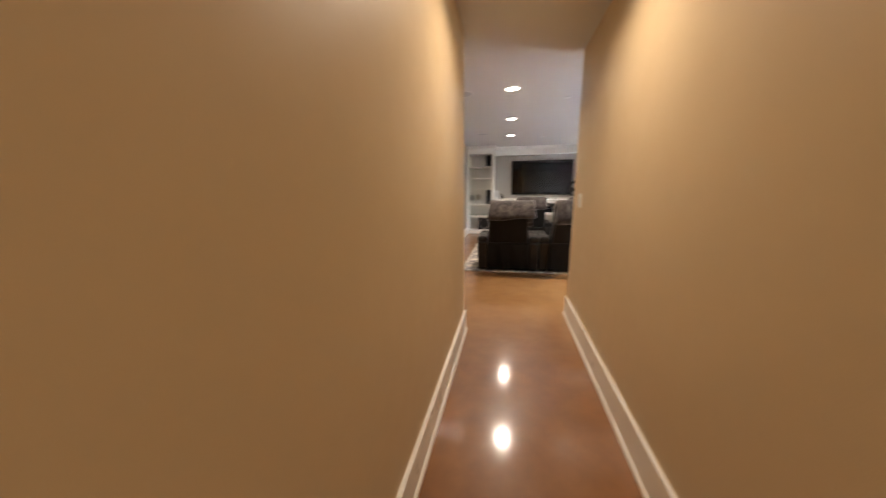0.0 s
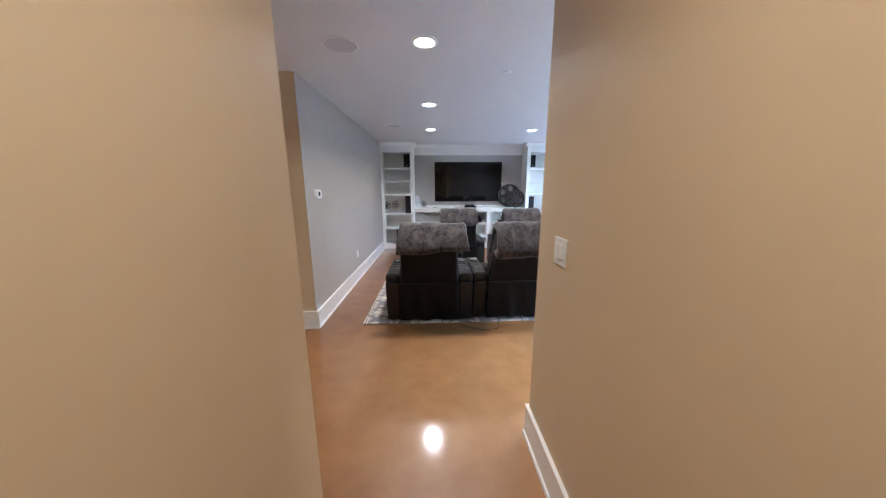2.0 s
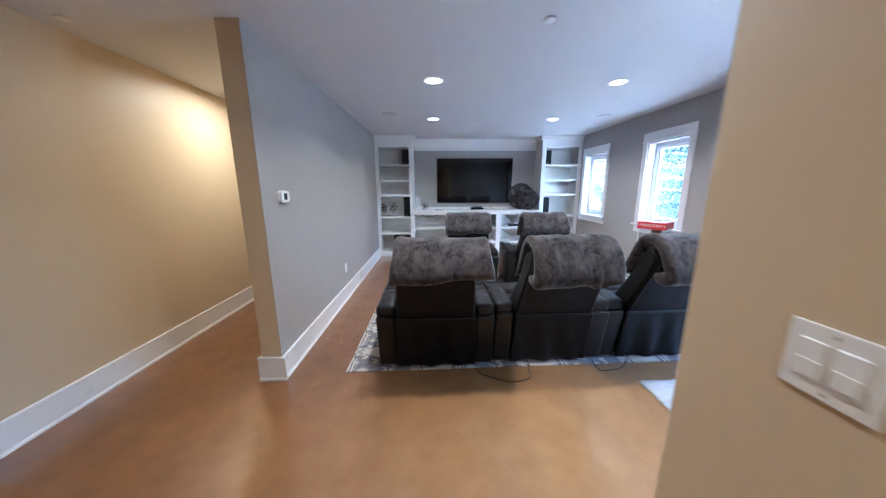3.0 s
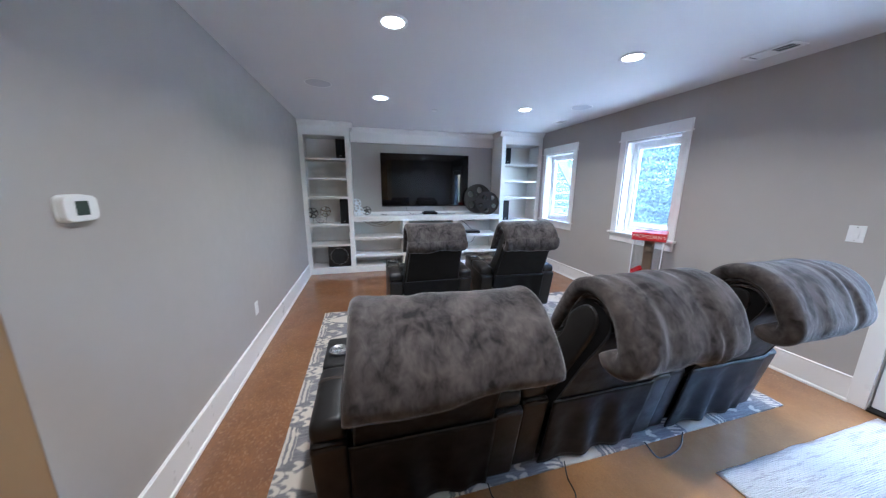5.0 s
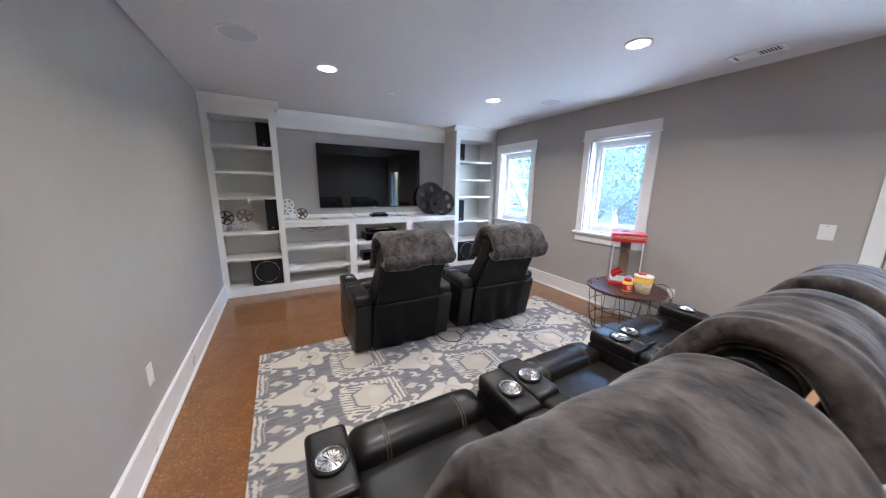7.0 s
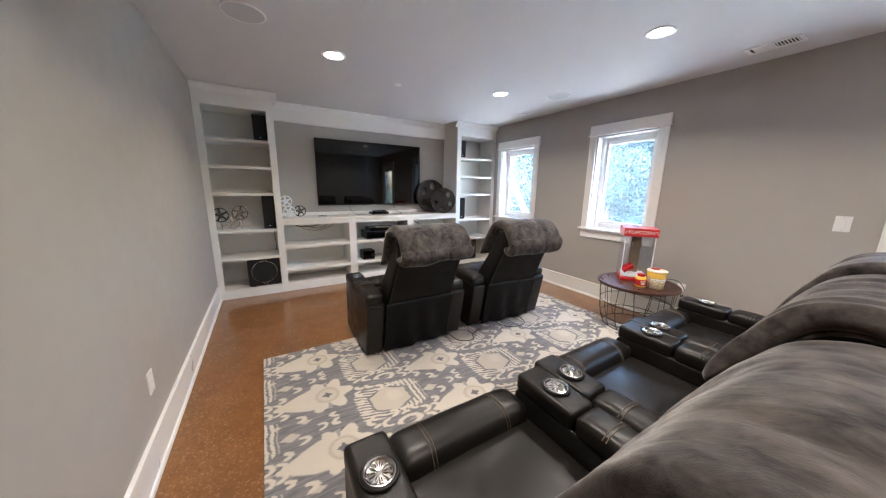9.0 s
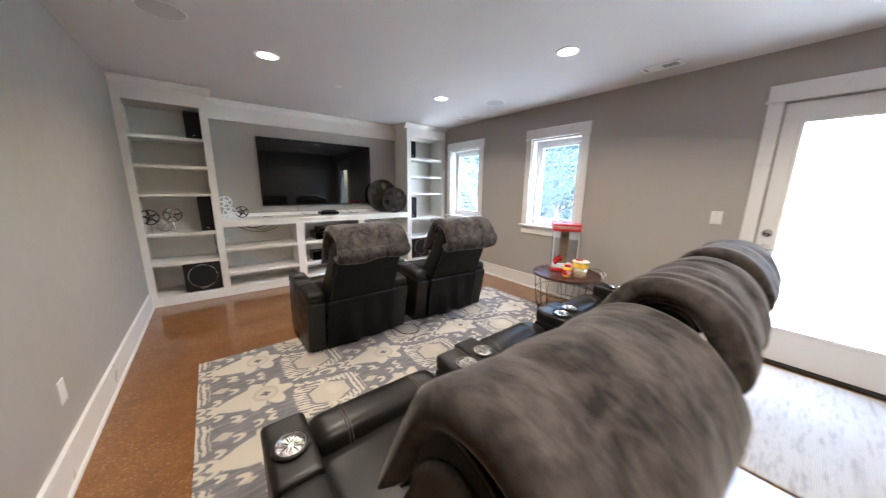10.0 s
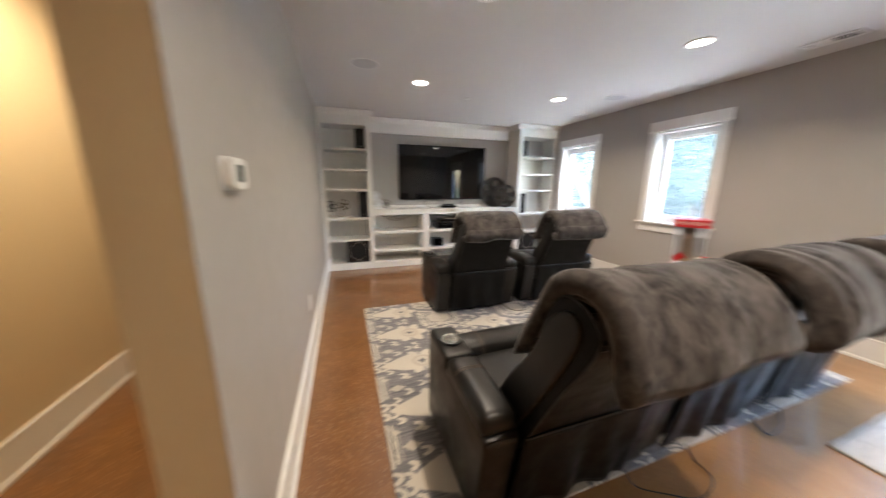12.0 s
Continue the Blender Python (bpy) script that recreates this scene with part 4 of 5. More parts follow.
for sx in (-S + 0.006, S - 0.006):
    part("door_edge", box(sx - 0.005, sx + 0.005, -S - 0.003, -S - 0.0005, 0.04, 0.46), acrylic_edge, pm)
head = part("header", join(prism([(-S - 0.01, 0.465), (-S - 0.016, 0.548), (S + 0.016, 0.548), (S + 0.01, 0.465)], -S - 0.014, S + 0.014, 0.005, 2)), red_plastic, pm, "red header sign reading POPCORN")
lettering("POPCORN", 0.048, cream_print, head, pose(0, -S - 0.0172, 0.508, 94, 0, 0))
for sx in (-1, 1):
    part("ornament", join(box(sx * 0.130 - 0.006, sx * 0.130 + 0.006, -S - 0.0185, -S - 0.012, 0.513, 0.521), box(sx * 0.138 - 0.005, sx * 0.138 + 0.005, -S - 0.0185, -S - 0.012, 0.495, 0.503)), cream_print, head)

bucket = thing("popcorn_bucket", 3.755, 1.165, TZ + 0.0005, -40, "round popcorn bucket printed yellow and white", "bucket")
part("bucket_wall", lathe([(0.062, 0.0), (0.064, 0.002), (0.0745, 0.11), (0.0725, 0.11), (0.061, 0.004), (0, 0.003), (0, 0.0), (0.062, 0.0)], 48), popcorn_print, bucket, "popcorn print around the lower half", smooth=True)
part("yellow_band", lathe([(0.0752, 0.105), (0.0815, 0.168), (0.0805, 0.168), (0.0742, 0.105)], 48), yellow_print, bucket, smooth=True)
part("rim", tube(ring_path(0, 0, 0.169, 0.0825), 0.004, 8, True), cream_print, bucket, smooth=True)
part("lid", lathe([(0.082, 0.170), (0.080, 0.176), (0.0, 0.177)], 48), cream_print, bucket, "cream plastic lid")
part("packet", moved(box(-0.035, 0.035, -0.02, 0.02, 0.0, 0.016, 0.006, 2), pose(-0.015, 0.01, 0.178, 0, 6, 20)), red_plastic, bucket, "small red packet")
for i, chx in enumerate("POPCORN"):
    a = radians(-90 + (i - 3) * 17)
    lettering(chx, 0.036, white_plastic, bucket, pose(0.0725 * math.cos(a), 0.0725 * math.sin(a), 0.085, 95, 0, math.degrees(a) + 90))

jar = thing("seasoning_jar", 3.672, 1.262, TZ + 0.0005, -40, "small red and gold popcorn seasoning jar", "jar")
part("jar_body", lathe([(0, 0), (0.045, 0), (0.047, 0.004), (0.047, 0.085), (0.040, 0.098), (0.03, 0.103), (0, 0.103)], 36), yellow_print, jar, smooth=True)
part("label", lathe([(0.0475, 0.016), (0.0478, 0.017), (0.0478, 0.072), (0.0475, 0.073)], 36), red_plastic, jar)
for k, zz in enumerate((0.055, 0.042, 0.030)):
    part("print_bar", moved(box(-0.022 + 0.004 * k, 0.022 - 0.004 * k, -0.0505, -0.046, zz, zz + 0.006), pose(0, 0, 0)), cream_print, jar)
part("lid", lathe([(0, 0.103), (0.033, 0.103), (0.034, 0.106), (0.034, 0.124), (0.030, 0.128), (0, 0.128)], 36), red_plastic, jar)


# ---- things on the shelves ----
def reel_parts(parent, r, depth, holes, hub, material, m):
    hs = [(0.62 * r * math.cos(k * math.tau / holes + 0.3), 0.62 * r * math.sin(k * math.tau / holes + 0.3), hub * r) for k in range(holes)]
    small = [(0.30 * r * math.cos(k * math.tau / 3), 0.30 * r * math.sin(k * math.tau / 3), 0.045 * r) for k in range(3)]
    f = part("flange", moved(holed_disc(r, hs + small, 0.004), m), material, parent)
    part("flange", moved(holed_disc(r, hs + small, 0.004), m @ pose(0, depth - 0.004, 0)), material, parent)
    part("hub", moved(lathe([(0.0, 0), (0.25 * r, 0), (0.25 * r, depth - 0.008), (0, depth - 0.008)], 28), m @ pose(0, 0.004, 0, -90)), material, parent)
    part("rim", moved(tube([(p[0], 0, p[1]) for p in ring_path(0, 0, 0, r * 0.985)], r * 0.018 + 0.001, 8, True), m), material, parent, smooth=True)
    return f


big = thing("film_reel", 3.115, 4.520, CT + 0.0005, 0, "large dark metal film reel leaning on the wall", "film reel", "decorative film reels")
reel_parts(big, 0.282, 0.05, 5, 0.225, reel_dark, pose(0, 0, 0.2835, -5, 12, 0))
mid = thing("film_reel", 3.205, 4.262, CT + 0.0005, -20, "smaller dark metal film reel leaning on the large one", "film reel", "decorative film reels")
reel_parts(mid, 0.212, 0.04, 5, 0.20, reel_dark, pose(0, 0, 0.2135, -4, 40, 0))


def spoked_reel(parent, r, material, m):
    """A small ornament reel with wide openings between five spokes."""
    pieces = [tube([(p[0], 0, p[1]) for p in ring_path(0, 0, 0, r * 0.93)], r * 0.075, 8, True),
              tube([(p[0], 0, p[1]) for p in ring_path(0, 0, 0, r * 0.30, 24)], r * 0.09, 8, True),
              moved(lathe([(0, -0.008), (0.16 * r, -0.008), (0.16 * r, 0.008), (0, 0.008)], 20), pose(0, 0, 0, 90))]
    for k in range(5):
        a = k * math.tau / 5 + 0.5
        pieces.append(moved(box(0.25 * r, 0.92 * r, -0.005, 0.005, -0.11 * r, 0.11 * r), pose(0, 0, 0, 0, -math.degrees(a), 0)))
    return part("reel", moved(join(*pieces), m), material, parent, smooth=False)


orn = thing("reel_ornament", 0.205, 4.33, 0.8535, 0, "small ornament of three film reels on a shelf", "ornament", "reel ornaments")
part("plinth", box(-0.16, 0.17, -0.04, 0.05, 0, 0.008, 0.002, 1), white_plastic, orn)
spoked_reel(orn, 0.088, reel_dark, pose(-0.098, -0.01, 0.185, 0, 0, -12))
spoked_reel(orn, 0.078, reel_silver, pose(0.012, 0.02, 0.086))
spoked_reel(orn, 0.088, reel_brass, pose(0.10, 0.02, 0.205, 0, 20, 10))
for px, py, pz in ((-0.098, 0.0, 0.18), (0.10, 0.03, 0.2)):
    part("post", tube([(px, py, 0.0), (px, py, pz)], 0.005), steel, orn)

orn2 = thing("reel_ornament", 0.875, 4.34, CT + 0.0005, 0, "small ornament of two pale and one dark reels", "ornament", "reel ornaments")
part("plinth", box(-0.09, 0.16, -0.035, 0.035, 0, 0.007, 0.002, 1), white_plastic, orn2)
spoked_reel(orn2, 0.075, reel_white, pose(-0.055, 0, 0.218))
spoked_reel(orn2, 0.075, reel_white, pose(-0.02, -0.012, 0.083, 0, 30, 0))
spoked_reel(orn2, 0.075, reel_dark, pose(0.108, 0.012, 0.085))
for px, py, pz in ((-0.055, 0.014, 0.21), (0.108, 0.02, 0.08)):
    part("post", tube([(px, py, 0.0), (px, py, pz)], 0.005), steel, orn2)


def speaker(x0, x1, z, hgt, label):
    s = thing("bookshelf_speaker" if hgt < 0.35 else "tower_speaker", (x0 + x1) / 2, 4.27, z + 0.0005, 0, label, "speaker", "black speakers on the shelves")
    w = (x1 - x0) / 2
    part("cabinet", box(-w, w, 0.012, 0.22, 0, hgt, 0.004, 2), black_plastic, s)
    part("grille", box(-w + 0.004, w - 0.004, 0, 0.012, 0.03, hgt - 0.004, 0.004, 2), speaker_cloth, s)
    part("badge", box(-0.012, 0.012, -0.0015, 0.001, 0.034, 0.044), steel, s)
    return s


speaker(0.535, 0.682, 1.925, 0.300, "small black bookshelf speaker on the top shelf")
speaker(0.548, 0.682, 0.853, 0.415, "tall black speaker standing on the middle shelf")
speaker(3.512, 3.650, 1.918, 0.285, "small black bookshelf speaker on the top shelf")
speaker(3.512, 3.665, 0.862, 0.375, "tall black speaker standing on the middle shelf")


def subwoofer(x0, x1, z, hgt, label):
    s = thing("subwoofer", (x0 + x1) / 2, 4.235, z + 0.0005, 0, label, "subwoofer", "subwoofers in the shelving")
    w = (x1 - x0) / 2
    part("cabinet", box(-w, w, 0, 0.36, 0.008, hgt, 0.006, 2), black_plastic, s)
    cone = part("cone", moved(lathe([(0, 0.004), (0.05, 0.006), (0.08, 0.002), (0.115, 0.001), (0.13, 0.008), (0.138, 0.004), (0.138, 0.0)], 40), pose(0, 0, hgt * 0.53, 90)), speaker_cloth, s, smooth=True)
    part("trim_ring", moved(tube(ring_path(0, 0, 0.002, 0.142, 56), 0.0035, 8, True), pose(0, 0, hgt * 0.53, 90)), steel, s, "thin silver ring round the cone", smooth=True)
    part("badge", box(-0.03, 0.03, -0.002, 0.001, 0.028, 0.036), steel, s)
    for sx in (-1, 1):
        part("foot", box(sx * (w - 0.05) - 0.015, sx * (w - 0.05) + 0.015, 0.02, 0.05, 0, 0.009), black_plastic, s)
    return s


subwoofer(0.318, 0.680, 0.11, 0.36, "black subwoofer box on the bottom shelf")
subwoofer(3.545, 3.920, 0.11, 0.385, "black subwoofer box on the bottom shelf")


def device(name, x0, x1, y0, y1, z, hgt, label, cat):
    d = thing(name, (x0 + x1) / 2, y0, z + 0.0005, 0, label, cat)
    w = (x1 - x0) / 2
    part("case", box(-w, w, 0.006, y1 - y0, 0.006, hgt, 0.004, 2), black_plastic, d)
    part("front_panel", box(-w + 0.003, w - 0.003, 0, 0.006, 0.010, hgt - 0.004, 0.002, 1), screen_glass, d)
    part("knob", moved(lathe([(0, 0.012), (hgt * 0.2, 0.012), (hgt * 0.22, 0), (0, 0)], 20), pose(w * 0.7, 0, hgt / 2, 90)), black_plastic, d)
    for sx in (-1, 1):
        part("foot", box(sx * w * 0.8 - 0.012, sx * w * 0.8 + 0.012, 0.02, 0.05, 0, 0.007), black_plastic, d)
    return d


device("av_receiver", 1.86, 2.40, 4.25, 4.58, 0.618, 0.115, "wide black audio receiver on a shelf", "receiver")
device("disc_player", 1.92, 2.36, 4.27, 4.54, 0.734, 0.055, "flat black disc player on the receiver", "player")
tagged(part("paper_card", box(2.03, 2.24, 4.28, 4.42, 0.790, 0.793), cream_print), "white card lying on the disc player", "card")
device("media_box", 1.80, 1.98, 4.26, 4.45, 0.302, 0.14, "small black box on a lower shelf", "media box")
device("media_box", 2.82, 3.08, 4.27, 4.47, 0.618, 0.045, "flat black box on a shelf with cables", "media box")
device("game_console", 1.99, 2.26, 4.36, 4.52, CT, 0.045, "small black game console on the counter", "console")
for gx, gy, gr in ((2.07, 4.40, 15), (2.17, 4.42, -20)):
    pad = thing("game_controller", gx, gy, CT + 0.046, gr, "black game controller on the console", "controller", "controllers")
    part("body", join(moved(lathe([(0, 0), (0.028, 0.002), (0.032, 0.012), (0.026, 0.022), (0, 0.024)], 20), pose(-0.035, 0, 0)), moved(lathe([(0, 0), (0.028, 0.002), (0.032, 0.012), (0.026, 0.022), (0, 0.024)], 20), pose(0.035, 0, 0)),
                      box(-0.035, 0.035, -0.018, 0.02, 0.004, 0.022, 0.005, 2)), black_plastic, pad, smooth=True)
    for sx in (-0.02, 0.02):
        part("thumb_stick", moved(lathe([(0, 0.012), (0.008, 0.012), (0.008, 0.009), (0.004, 0.006), (0.004, 0), (0, 0)], 14), pose(sx, -0.008, 0.021)), matte_black, pad)
rem = thing("remote_control", 1.27, 4.36, CT + 0.0005, 75, "small silver remote on the counter", "remote")
part("body", box(-0.02, 0.02, -0.06, 0.06, 0, 0.016, 0.006, 3), reel_silver, rem)
part("button_pad", box(-0.013, 0.013, -0.04, 0.045, 0.0155, 0.0175, 0.001, 1), black_plastic, rem)


def cable(points, r, material, label):
    ob = part("cable", tube([tuple(p) for p in spline(points, 40)], r, 7), material, smooth=True)
    return tagged(ob, label, "cable")


tan_cable = plain("tan_cable", (0.30, 0.20, 0.12), 0.5)
for pts, mt in (([(0.80, 4.60, 0.93), (0.95, 4.55, 0.84), (1.15, 4.53, 0.83), (1.35, 4.56, 0.88), (1.58, 4.62, 0.93)], black_plastic),
                ([(0.85, 4.62, 0.92), (1.02, 4.58, 0.80), (1.22, 4.56, 0.76), (1.42, 4.58, 0.82), (1.50, 4.62, 0.92)], tan_cable),
                ([(0.90, 4.61, 0.92), (1.10, 4.59, 0.82), (1.28, 4.57, 0.795), (1.46, 4.60, 0.93)], tan_cable),
                ([(2.65, 4.61, 0.93), (2.80, 4.56, 0.86), (3.0, 4.54, 0.84), (3.2, 4.57, 0.90), (3.4, 4.62, 0.93)], black_plastic),
                ([(2.70, 4.61, 0.90), (2.85, 4.55, 0.80), (2.95, 4.50, 0.70), (3.0, 4.47, 0.66)], black_plastic),
                ([(2.70, 4.60, 0.55), (2.85, 4.52, 0.44), (3.0, 4.54, 0.40), (3.1, 4.60, 0.50)], black_plastic)):
    cable(pts, 0.0045, mt, "loose cable looping behind the shelving opening")
cable([(1.70, 4.585, 1.13), (1.72, 4.57, 1.05), (1.80, 4.50, CT + 0.006), (1.95, 4.50, CT + 0.006), (2.02, 4.53, CT + 0.02)], 0.003, black_plastic, "thin black cable hanging below the television")
cable([(2.42, 4.585, 1.13), (2.45, 4.56, 1.04), (2.52, 4.48, CT + 0.006), (2.62, 4.46, CT + 0.006), (2.55, 4.42, CT + 0.006), (2.40, 4.47, CT + 0.006), (2.27, 4.50, CT + 0.02)], 0.003, black_plastic, "thin black cable hanging below the television")
cable([(0.672, 4.62, 0.83), (0.66, 4.57, 0.70), (0.672, 4.55, 0.58), (0.66, 4.58, 0.515)], 0.004, black_plastic, "black speaker cable on the shelf back")
for pts in ([(1.95, 2.04, 0.06), (2.02, 1.95, 0.017), (2.14, 1.90, 0.017), (2.20, 1.99, 0.017), (2.32, 2.02, 0.04)],
            [(2.50, 2.02, 0.06), (2.62, 1.93, 0.017), (2.78, 1.90, 0.017), (2.86, 1.97, 0.017), (2.84, 2.06, 0.05)]):
    cable(pts, 0.004, black_plastic, "black power cord behind the front recliners")
cable([(1.50, 0.08, 0.05), (1.52, 0.03, 0.005), (1.62, -0.04, 0.005), (1.75, -0.10, 0.005), (1.90, -0.06, 0.005), (1.93, 0.04, 0.005), (1.95, 0.10, 0.04)], 0.0032, black_plastic, "black power cord on the floor behind the recliners")
cable([(2.46, 0.08, 0.06), (2.50, 0.02, 0.006), (2.60, 0.02, 0.006), (2.70, 0.05, 0.006), (2.76, 0.09, 0.05)], 0.004, black_plastic, "black power cord on the floor behind the recliners")
cable([(4.248, 1.13, 0.38), (4.21, 1.10, 0.33), (4.19, 1.08, 0.42), (4.175, 1.15, 0.495), (4.12, 1.27, 0.492), (4.02, 1.34, 0.492)], 0.0035, black_plastic, "black cord from the popcorn machine to the wall")

# ---- wall plates and ceiling fittings ----
th = thing("thermostat", 0.0, 0.294, 1.391, -90, "white wall thermostat with a dark display", "thermostat")


def rounded(w, h2, n=48, power=0.45):
    """A soft-cornered rectangle outline."""
    out = []
    for k in range(n):
        c, d = math.cos(k * math.tau / n), math.sin(k * math.tau / n)
        out.append((math.copysign(abs(c) ** power * w, c), math.copysign(abs(d) ** power * h2, d)))
    return out


part("housing", moved(prism(rounded(0.066, 0.045), 0.004, 0.029, 0.005, 3), pose(0, 0, 0, 0, 0, 90)), white_plastic, th)
part("back_plate", moved(prism(rounded(0.068, 0.048), 0.0, 0.006, 0.001, 1), pose(0, 0, 0, 0, 0, 90)), white_plastic, th)
part("display", box(-0.026, 0.026, 0.026, 0.0295, -0.024, 0.026, 0.001, 1), screen_grey, th, "dark green-grey display")


def plate(name, x, y, z, rz, w, h2, label, cat, toggles=0, sockets=False, dark=False):
    p = thing(name, x, y, z, rz, label, cat)
    part("plate", box(-w, w, -0.006, 0, -h2, h2, 0.003, 2), white_plastic, p)
    for k in range(toggles):
        ox = (k - (toggles - 1) / 2) * 0.046
        part("rocker", box(ox - 0.017, ox + 0.017, -0.010, -0.005, -0.034, 0.034, 0.002, 1), white_plastic, p)
        part("rocker_pad", moved(box(ox - 0.013, ox + 0.013, -0.0125, -0.009, -0.027, 0.0), pose(0, 0, 0)), white_plastic, p)
    if sockets:
        for oz in (-0.02, 0.02):
            part("socket", join(box(-0.017, 0.017, -0.008, -0.005, oz - 0.015, oz + 0.015, 0.002, 1), box(-0.008, -0.005, -0.0088, -0.006, oz - 0.006, oz + 0.006), box(0.005, 0.008, -0.0088, -0.006, oz - 0.006, oz + 0.006)), white_plastic, p)
    for oz in ((-h2 + 0.012, h2 - 0.012)):
        part("screw", moved(lathe([(0, 0.0015), (0.003, 0.001), (0.0035, 0), (0, 0)], 10), pose(0, -0.006, oz, 90)), steel, p)
    return p


plate("wall_outlet", 0.0, 1.767, 0.417, 90, 0.036, 0.058, "white wall outlet above the baseboard", "outlet", 0, True)
plate("light_switch", XE, 0.235, 1.182, -90, 0.040, 0.058, "white single light switch beside the glazed door", "light switch", 1)
plate("light_switch", 1.79, -1.684, 1.177, -90, 0.060, 0.060, "white double light switch on the hallway wall", "light switch", 2)
plate("wall_outlet", XE, 1.13, 0.400, -90, 0.036, 0.058, "white wall outlet behind the side table", "outlet", 0, True)

# includes a fitting for the added, unseen hall lamp at y -5.6
for lx, ly in ROOM_LAMPS + HALL_LAMPS + SIDE_LAMPS:
    rl = thing("recessed_light", lx, ly, CEIL, 0, "round white recessed ceiling downlight, lit", "ceiling light", "recessed downlights")
    part("trim_ring", lathe([(0.070, -0.006), (0.078, -0.008), (0.094, -0.004), (0.095, 0.0), (0.070, 0.0)], 40), white_plastic, rl, smooth=True)
    part("lens", lathe([(0, -0.004), (0.070, -0.004), (0.070, -0.001), (0, -0.001)], 40), led_lens, rl, "glowing warm white lens")
for sx, sy in ((0.570, 2.385), (3.655, 2.43), (3.715, -0.454), (0.570, -0.486)):
    sp_ = thing("ceiling_speaker", sx, sy, CEIL, 0, "round white in-ceiling speaker grille", "ceiling speaker", "ceiling speakers")
    part("rim", lathe([(0.118, -0.005), (0.122, -0.006), (0.128, -0.004), (0.129, 0), (0.118, 0)], 48), white_plastic, sp_, smooth=True)
    part("grille", lathe([(0, -0.0045), (0.08, -0.004), (0.119, -0.003), (0.119, 0), (0, 0)], 48), grille_white, sp_, "perforated pale grey grille")
for sx, sy in ((1.905, 3.085), (1.91, -0.01), (-1.06, 0.036)):
    sk = thing("sprinkler_cap", sx, sy, CEIL, 0, "small round white sprinkler cover on the ceiling", "sprinkler", "sprinkler covers")
    part("cap", lathe([(0, -0.012), (0.034, -0.011), (0.038, -0.008), (0.038, -0.004), (0, -0.004)], 32), white_plastic, sk, smooth=True)
    part("neck", lathe([(0, -0.004), (0.03, -0.004), (0.03, 0), (0, 0)], 24), steel, sk)
for vx, vy, ln in ((3.925, 0.73, 0.30), (3.925, 3.255, 0.24)):
    vent = thing("ceiling_vent", vx, vy, CEIL, 0, "white rectangular ceiling air vent with slats", "vent", "ceiling vents")
    hl = ln / 2
    part("frame", join(box(-0.075, 0.075, -hl, -hl + 0.022, -0.007, 0), box(-0.075, 0.075, hl - 0.022, hl, -0.007, 0), box(-0.075, -0.052, -hl + 0.022, hl - 0.022, -0.007, 0), box(0.052, 0.075, -hl + 0.022, hl - 0.022, -0.007, 0)), white_plastic, vent)
    # no duct is cut; a black sheet gives its shade behind the slats
    part("backing", box(-0.052, 0.052, -hl + 0.022, hl - 0.022, -0.0015, 0), matte_black, vent, "black sheet in place of the shaded duct")
    n = int((ln - 0.05) / 0.017)
    for k in range(n):
        yy = -hl + 0.03 + k * 0.017
        part("slat", moved(box(-0.052, 0.052, -0.0065, 0.0065, -0.0008, 0.0008), pose(0, yy, -0.0055, 32 if k < n / 2 else -32)), white_plastic, vent)

# ---- outside ----
setting("ground", box(-150, 250, -200, 250, -0.35, -0.14), lawn_mat, "mown green lawn reaching to the horizon", "ground")
setting("pavement", box(4.44, 13.2, -14.0, 9.0, -0.139, -0.07), patio_mat, "pale concrete patio outside the glazed door", "patio")
setting("wall_outer", join(box(4.42, 4.44, -9.0, DOOR_Y0, -0.2, 2.7), box(4.42, 4.44, DOOR_Y1, WIN[0][0], -0.2, 2.7), box(4.42, 4.44, WIN[1][1], 9.0, -0.2, 2.7), box(4.42, 4.44, WIN[0][1], WIN[1][0], -0.2, 2.7)), board_mat, "weathered outer cladding of the house", "wall")

edging = moved(box(-6.0, 6.0, -0.07, 0.07, -0.071, 0.03, 0.012, 2), pose(12.8, -0.42, 0, 0, 0, -46))
setting("edging_stone", edging, stair_steel, "low dark stone edging along the patio", "kerb")

stair = thing("outdoor_stair", 8.03, 6.50, -0.07, 111, "dark steel outdoor stair with open treads and railing", "stair")
rise, run, steps = 0.20, 0.222, 13
for sx in (0.0, 1.0):
    part("stringer", moved(prism([(0, 0), (0.28, 0), (steps * run + 0.28, steps * rise), (steps * run, steps * rise + 0.05), (0, 0.22)], -0.02, 0.02), pose(sx, 0, 0)), stair_steel, stair)
for k in range(steps):
    part("tread", box(0.02, 0.98, k * run + 0.05, k * run + 0.31, (k + 1) * rise - 0.04, (k + 1) * rise, 0.004, 1), board_mat, stair)
for sx in (0.0, 1.0):
    part("handrail", tube([(sx, 0.1, 1.05), (sx, steps * run + 0.1, steps * rise + 1.05)], 0.022, 8), stair_steel, stair)
    for k in range(steps + 1):
        part("baluster", tube([(sx, k * run + 0.1, k * rise + 0.10), (sx, k * run + 0.1, k * rise + 1.05)], 0.009, 6), stair_steel, stair)


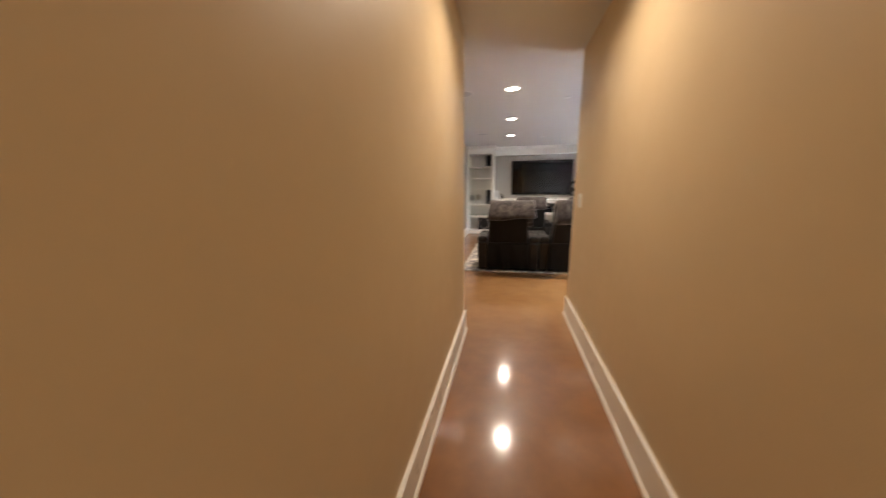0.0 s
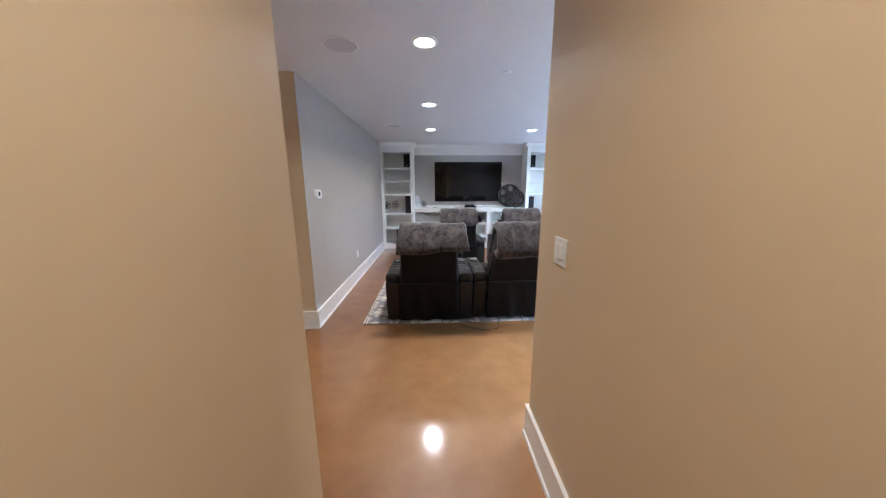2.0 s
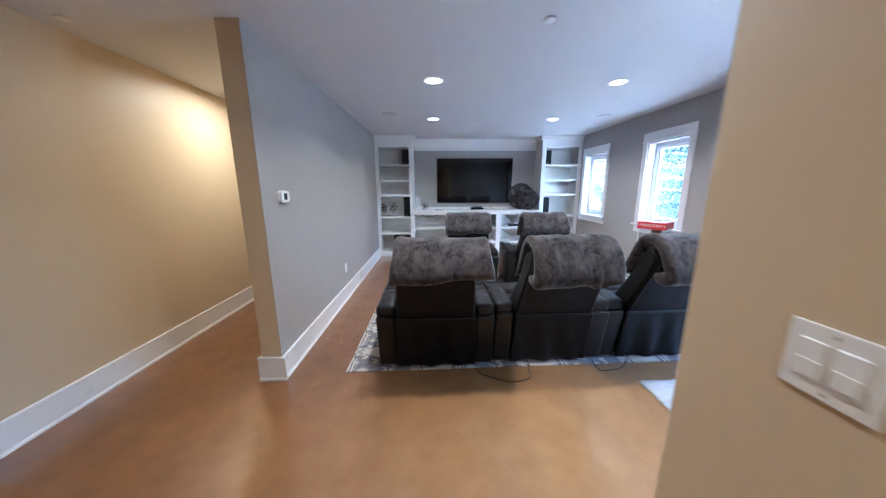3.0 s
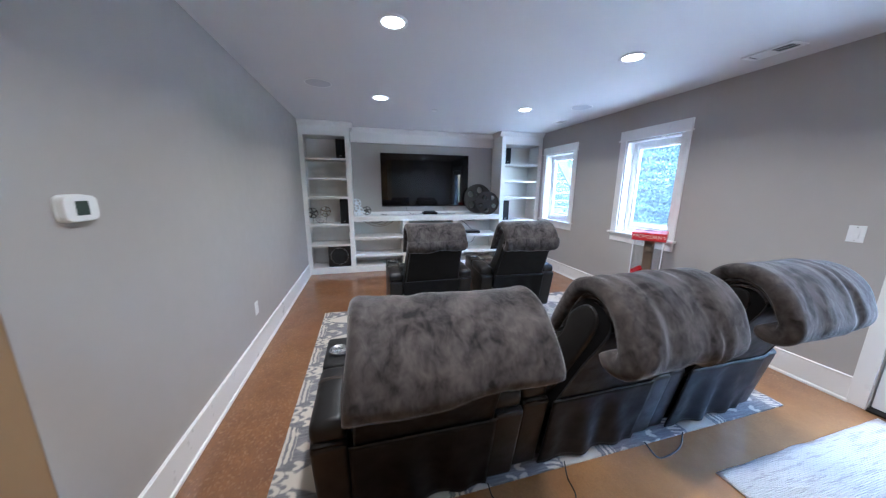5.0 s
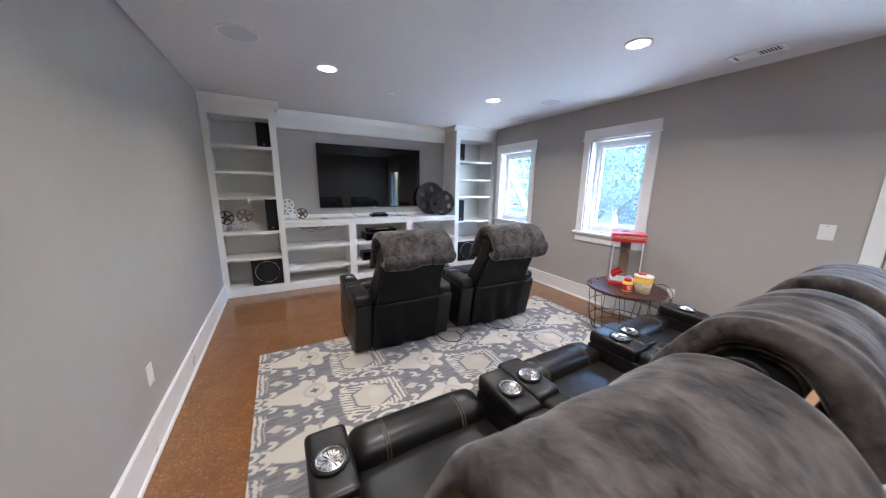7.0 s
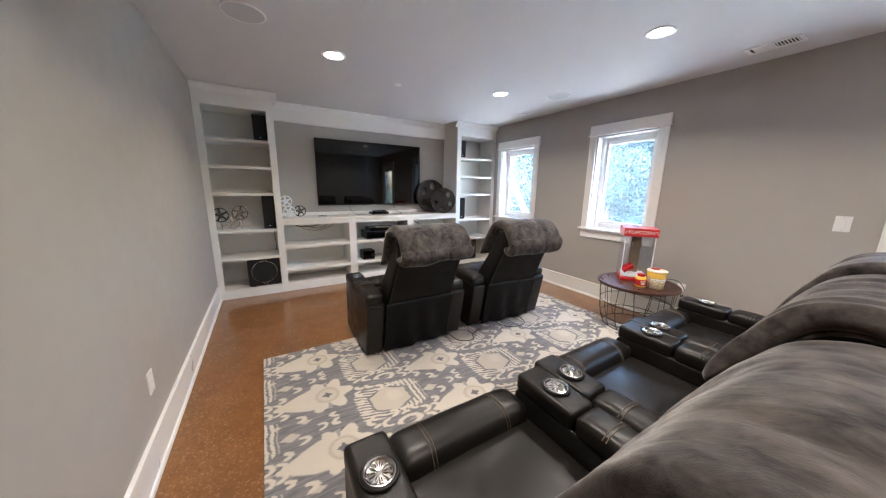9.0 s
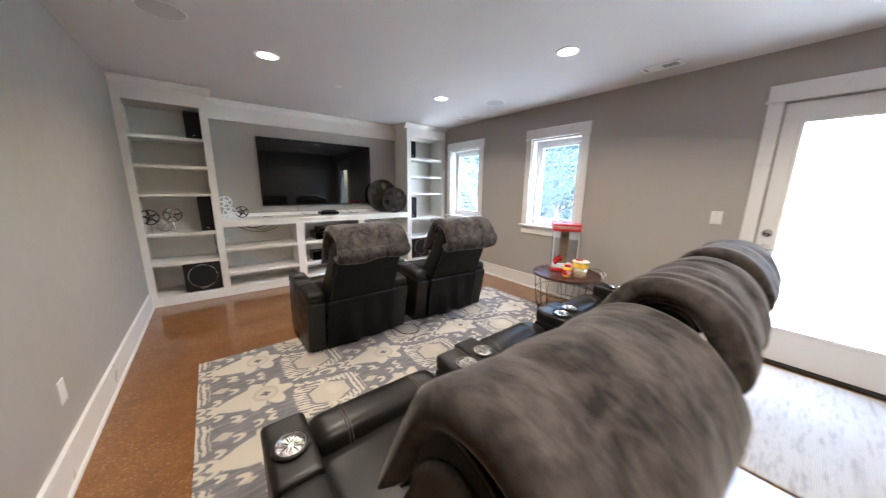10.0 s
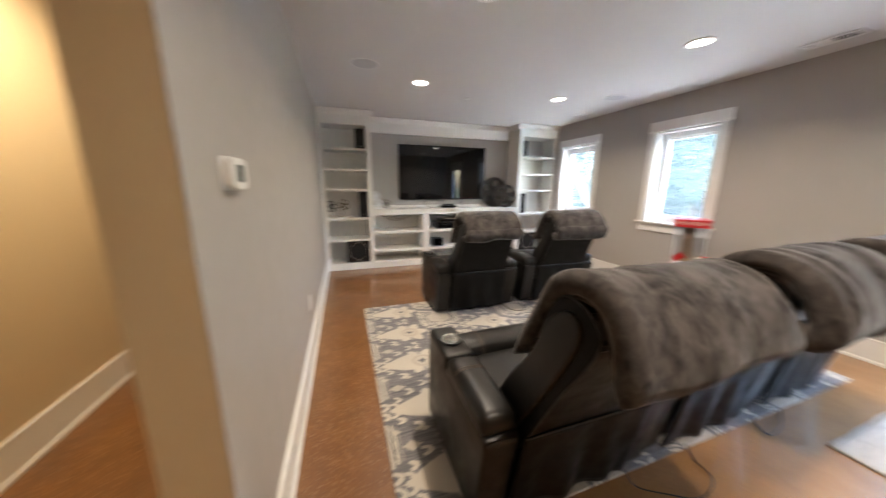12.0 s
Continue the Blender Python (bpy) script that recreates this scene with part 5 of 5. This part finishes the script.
def leaf_mesh(seed, n, rad, hgt, conical):
    """A crown of many small leaf cards with gaps, as one mesh."""
    rng = np.random.RandomState(seed)
    verts, faces = [], []
    lobes = [(rng.uniform(-0.55, 0.55) * rad, rng.uniform(-0.55, 0.55) * rad, rng.uniform(0.1, 0.9) * hgt, rng.uniform(0.35, 0.6) * rad) for _ in range(16)]
    for i in range(n):
        if conical:
            h_ = rng.uniform(0, 1) ** 1.3
            whorl = round(h_ * 13) / 13 + rng.normal(0, 0.012)
            r_ = rad * (1 - whorl) * rng.uniform(0.15, 1.0) ** 0.6 + 0.05
            a = rng.uniform(0, math.tau)
            p = np.array((r_ * math.cos(a), r_ * math.sin(a), hgt * whorl - 0.18 * r_))
            size = rng.uniform(0.07, 0.15)
        else:
            lx_, ly_, lz_, lr_ = lobes[rng.randint(len(lobes))]
            d = rng.normal(size=3)
            d /= np.linalg.norm(d)
            p = np.array((lx_, ly_, lz_)) + d * lr_ * rng.uniform(0.6, 1.05)
            size = rng.uniform(0.06, 0.13)
        u, w = rng.normal(size=3), rng.normal(size=3)
        u /= np.linalg.norm(u)
        w -= u * np.dot(u, w)
        w /= np.linalg.norm(w)
        k = len(verts)
        verts += [tuple(p - u * size), tuple(p + w * size * 0.45), tuple(p + u * size), tuple(p - w * size * 0.45)]
        faces.append((k, k + 1, k + 2, k + 3))
    me = bpy.data.meshes.new("crown")
    me.from_pydata(verts, [], faces)
    me.materials.append(leaf_mat)
    return me


def tree(x, y, seed, rad, hgt, conical, label):
    rng = random.Random(seed)
    t = thing("tree", x, y, -0.15, rng.uniform(0, 360), label, "tree", "trees behind the lawn")
    top = hgt * (0.95 if conical else 0.7)
    pieces = [tube([(0, 0, 0), (0.04, 0.02, top * 0.4), (0, 0.06, top)], 0.16, 10)]
    for v in pieces[0].verts:
        f = 1.15 - 0.95 * v.co.z / top
        v.co.x *= f
        v.co.y *= f
    for k in range(10):
        a, z = rng.uniform(0, math.tau), top * rng.uniform(0.35, 0.95)
        l = rad * rng.uniform(0.4, 0.75) * (1 - z / hgt * (0.8 if conical else 0.2))
        pieces.append(tube([(0, 0, z), (l * 0.5 * math.cos(a), l * 0.5 * math.sin(a), z + 0.2 * l), (l * math.cos(a), l * math.sin(a), z + 0.3 * l)], 0.035, 6))
    part("trunk", join(*pieces), bark_mat, t)
    low = hgt * (0.08 if conical else 0.25)
    c = new("crown", leaf_mesh(seed, 17000, rad, hgt - low, conical))
    c.parent = t
    c.location = (0, 0, low)
    return t


TREES = [(16.5, 6.2, 2.4, 9.0, True), (18.5, 10.2, 2.8, 8.0, False), (15.5, 12.0, 2.2, 7.0, True), (18.0, 14.5, 3.2, 9.5, False), (20.5, 7.2, 3.0, 8.0, False), (13.5, 14.5, 2.6, 9.0, True),
         (22.0, 8.5, 3.2, 11.0, True), (14.8, 8.2, 1.6, 3.0, False), (19.0, 15.0, 3.4, 10.0, True), (26.0, 7.5, 3.0, 7.0, False), (25.0, 12.0, 4.0, 12.0, False), (29.0, 8.0, 4.4, 12.0, False), (24.0, 17.5, 4.2, 12.0, False), (30.0, 14.5, 4.4, 13.0, False), (22.0, 21.5, 4.2, 12.0, False)]
for i, (x, y, r_, h_, con) in enumerate(TREES):
    tree(x, y, 11 + i, r_, h_, con, "tall dark green conifer beyond the lawn" if con else "leafy green broadleaf tree beyond the lawn")
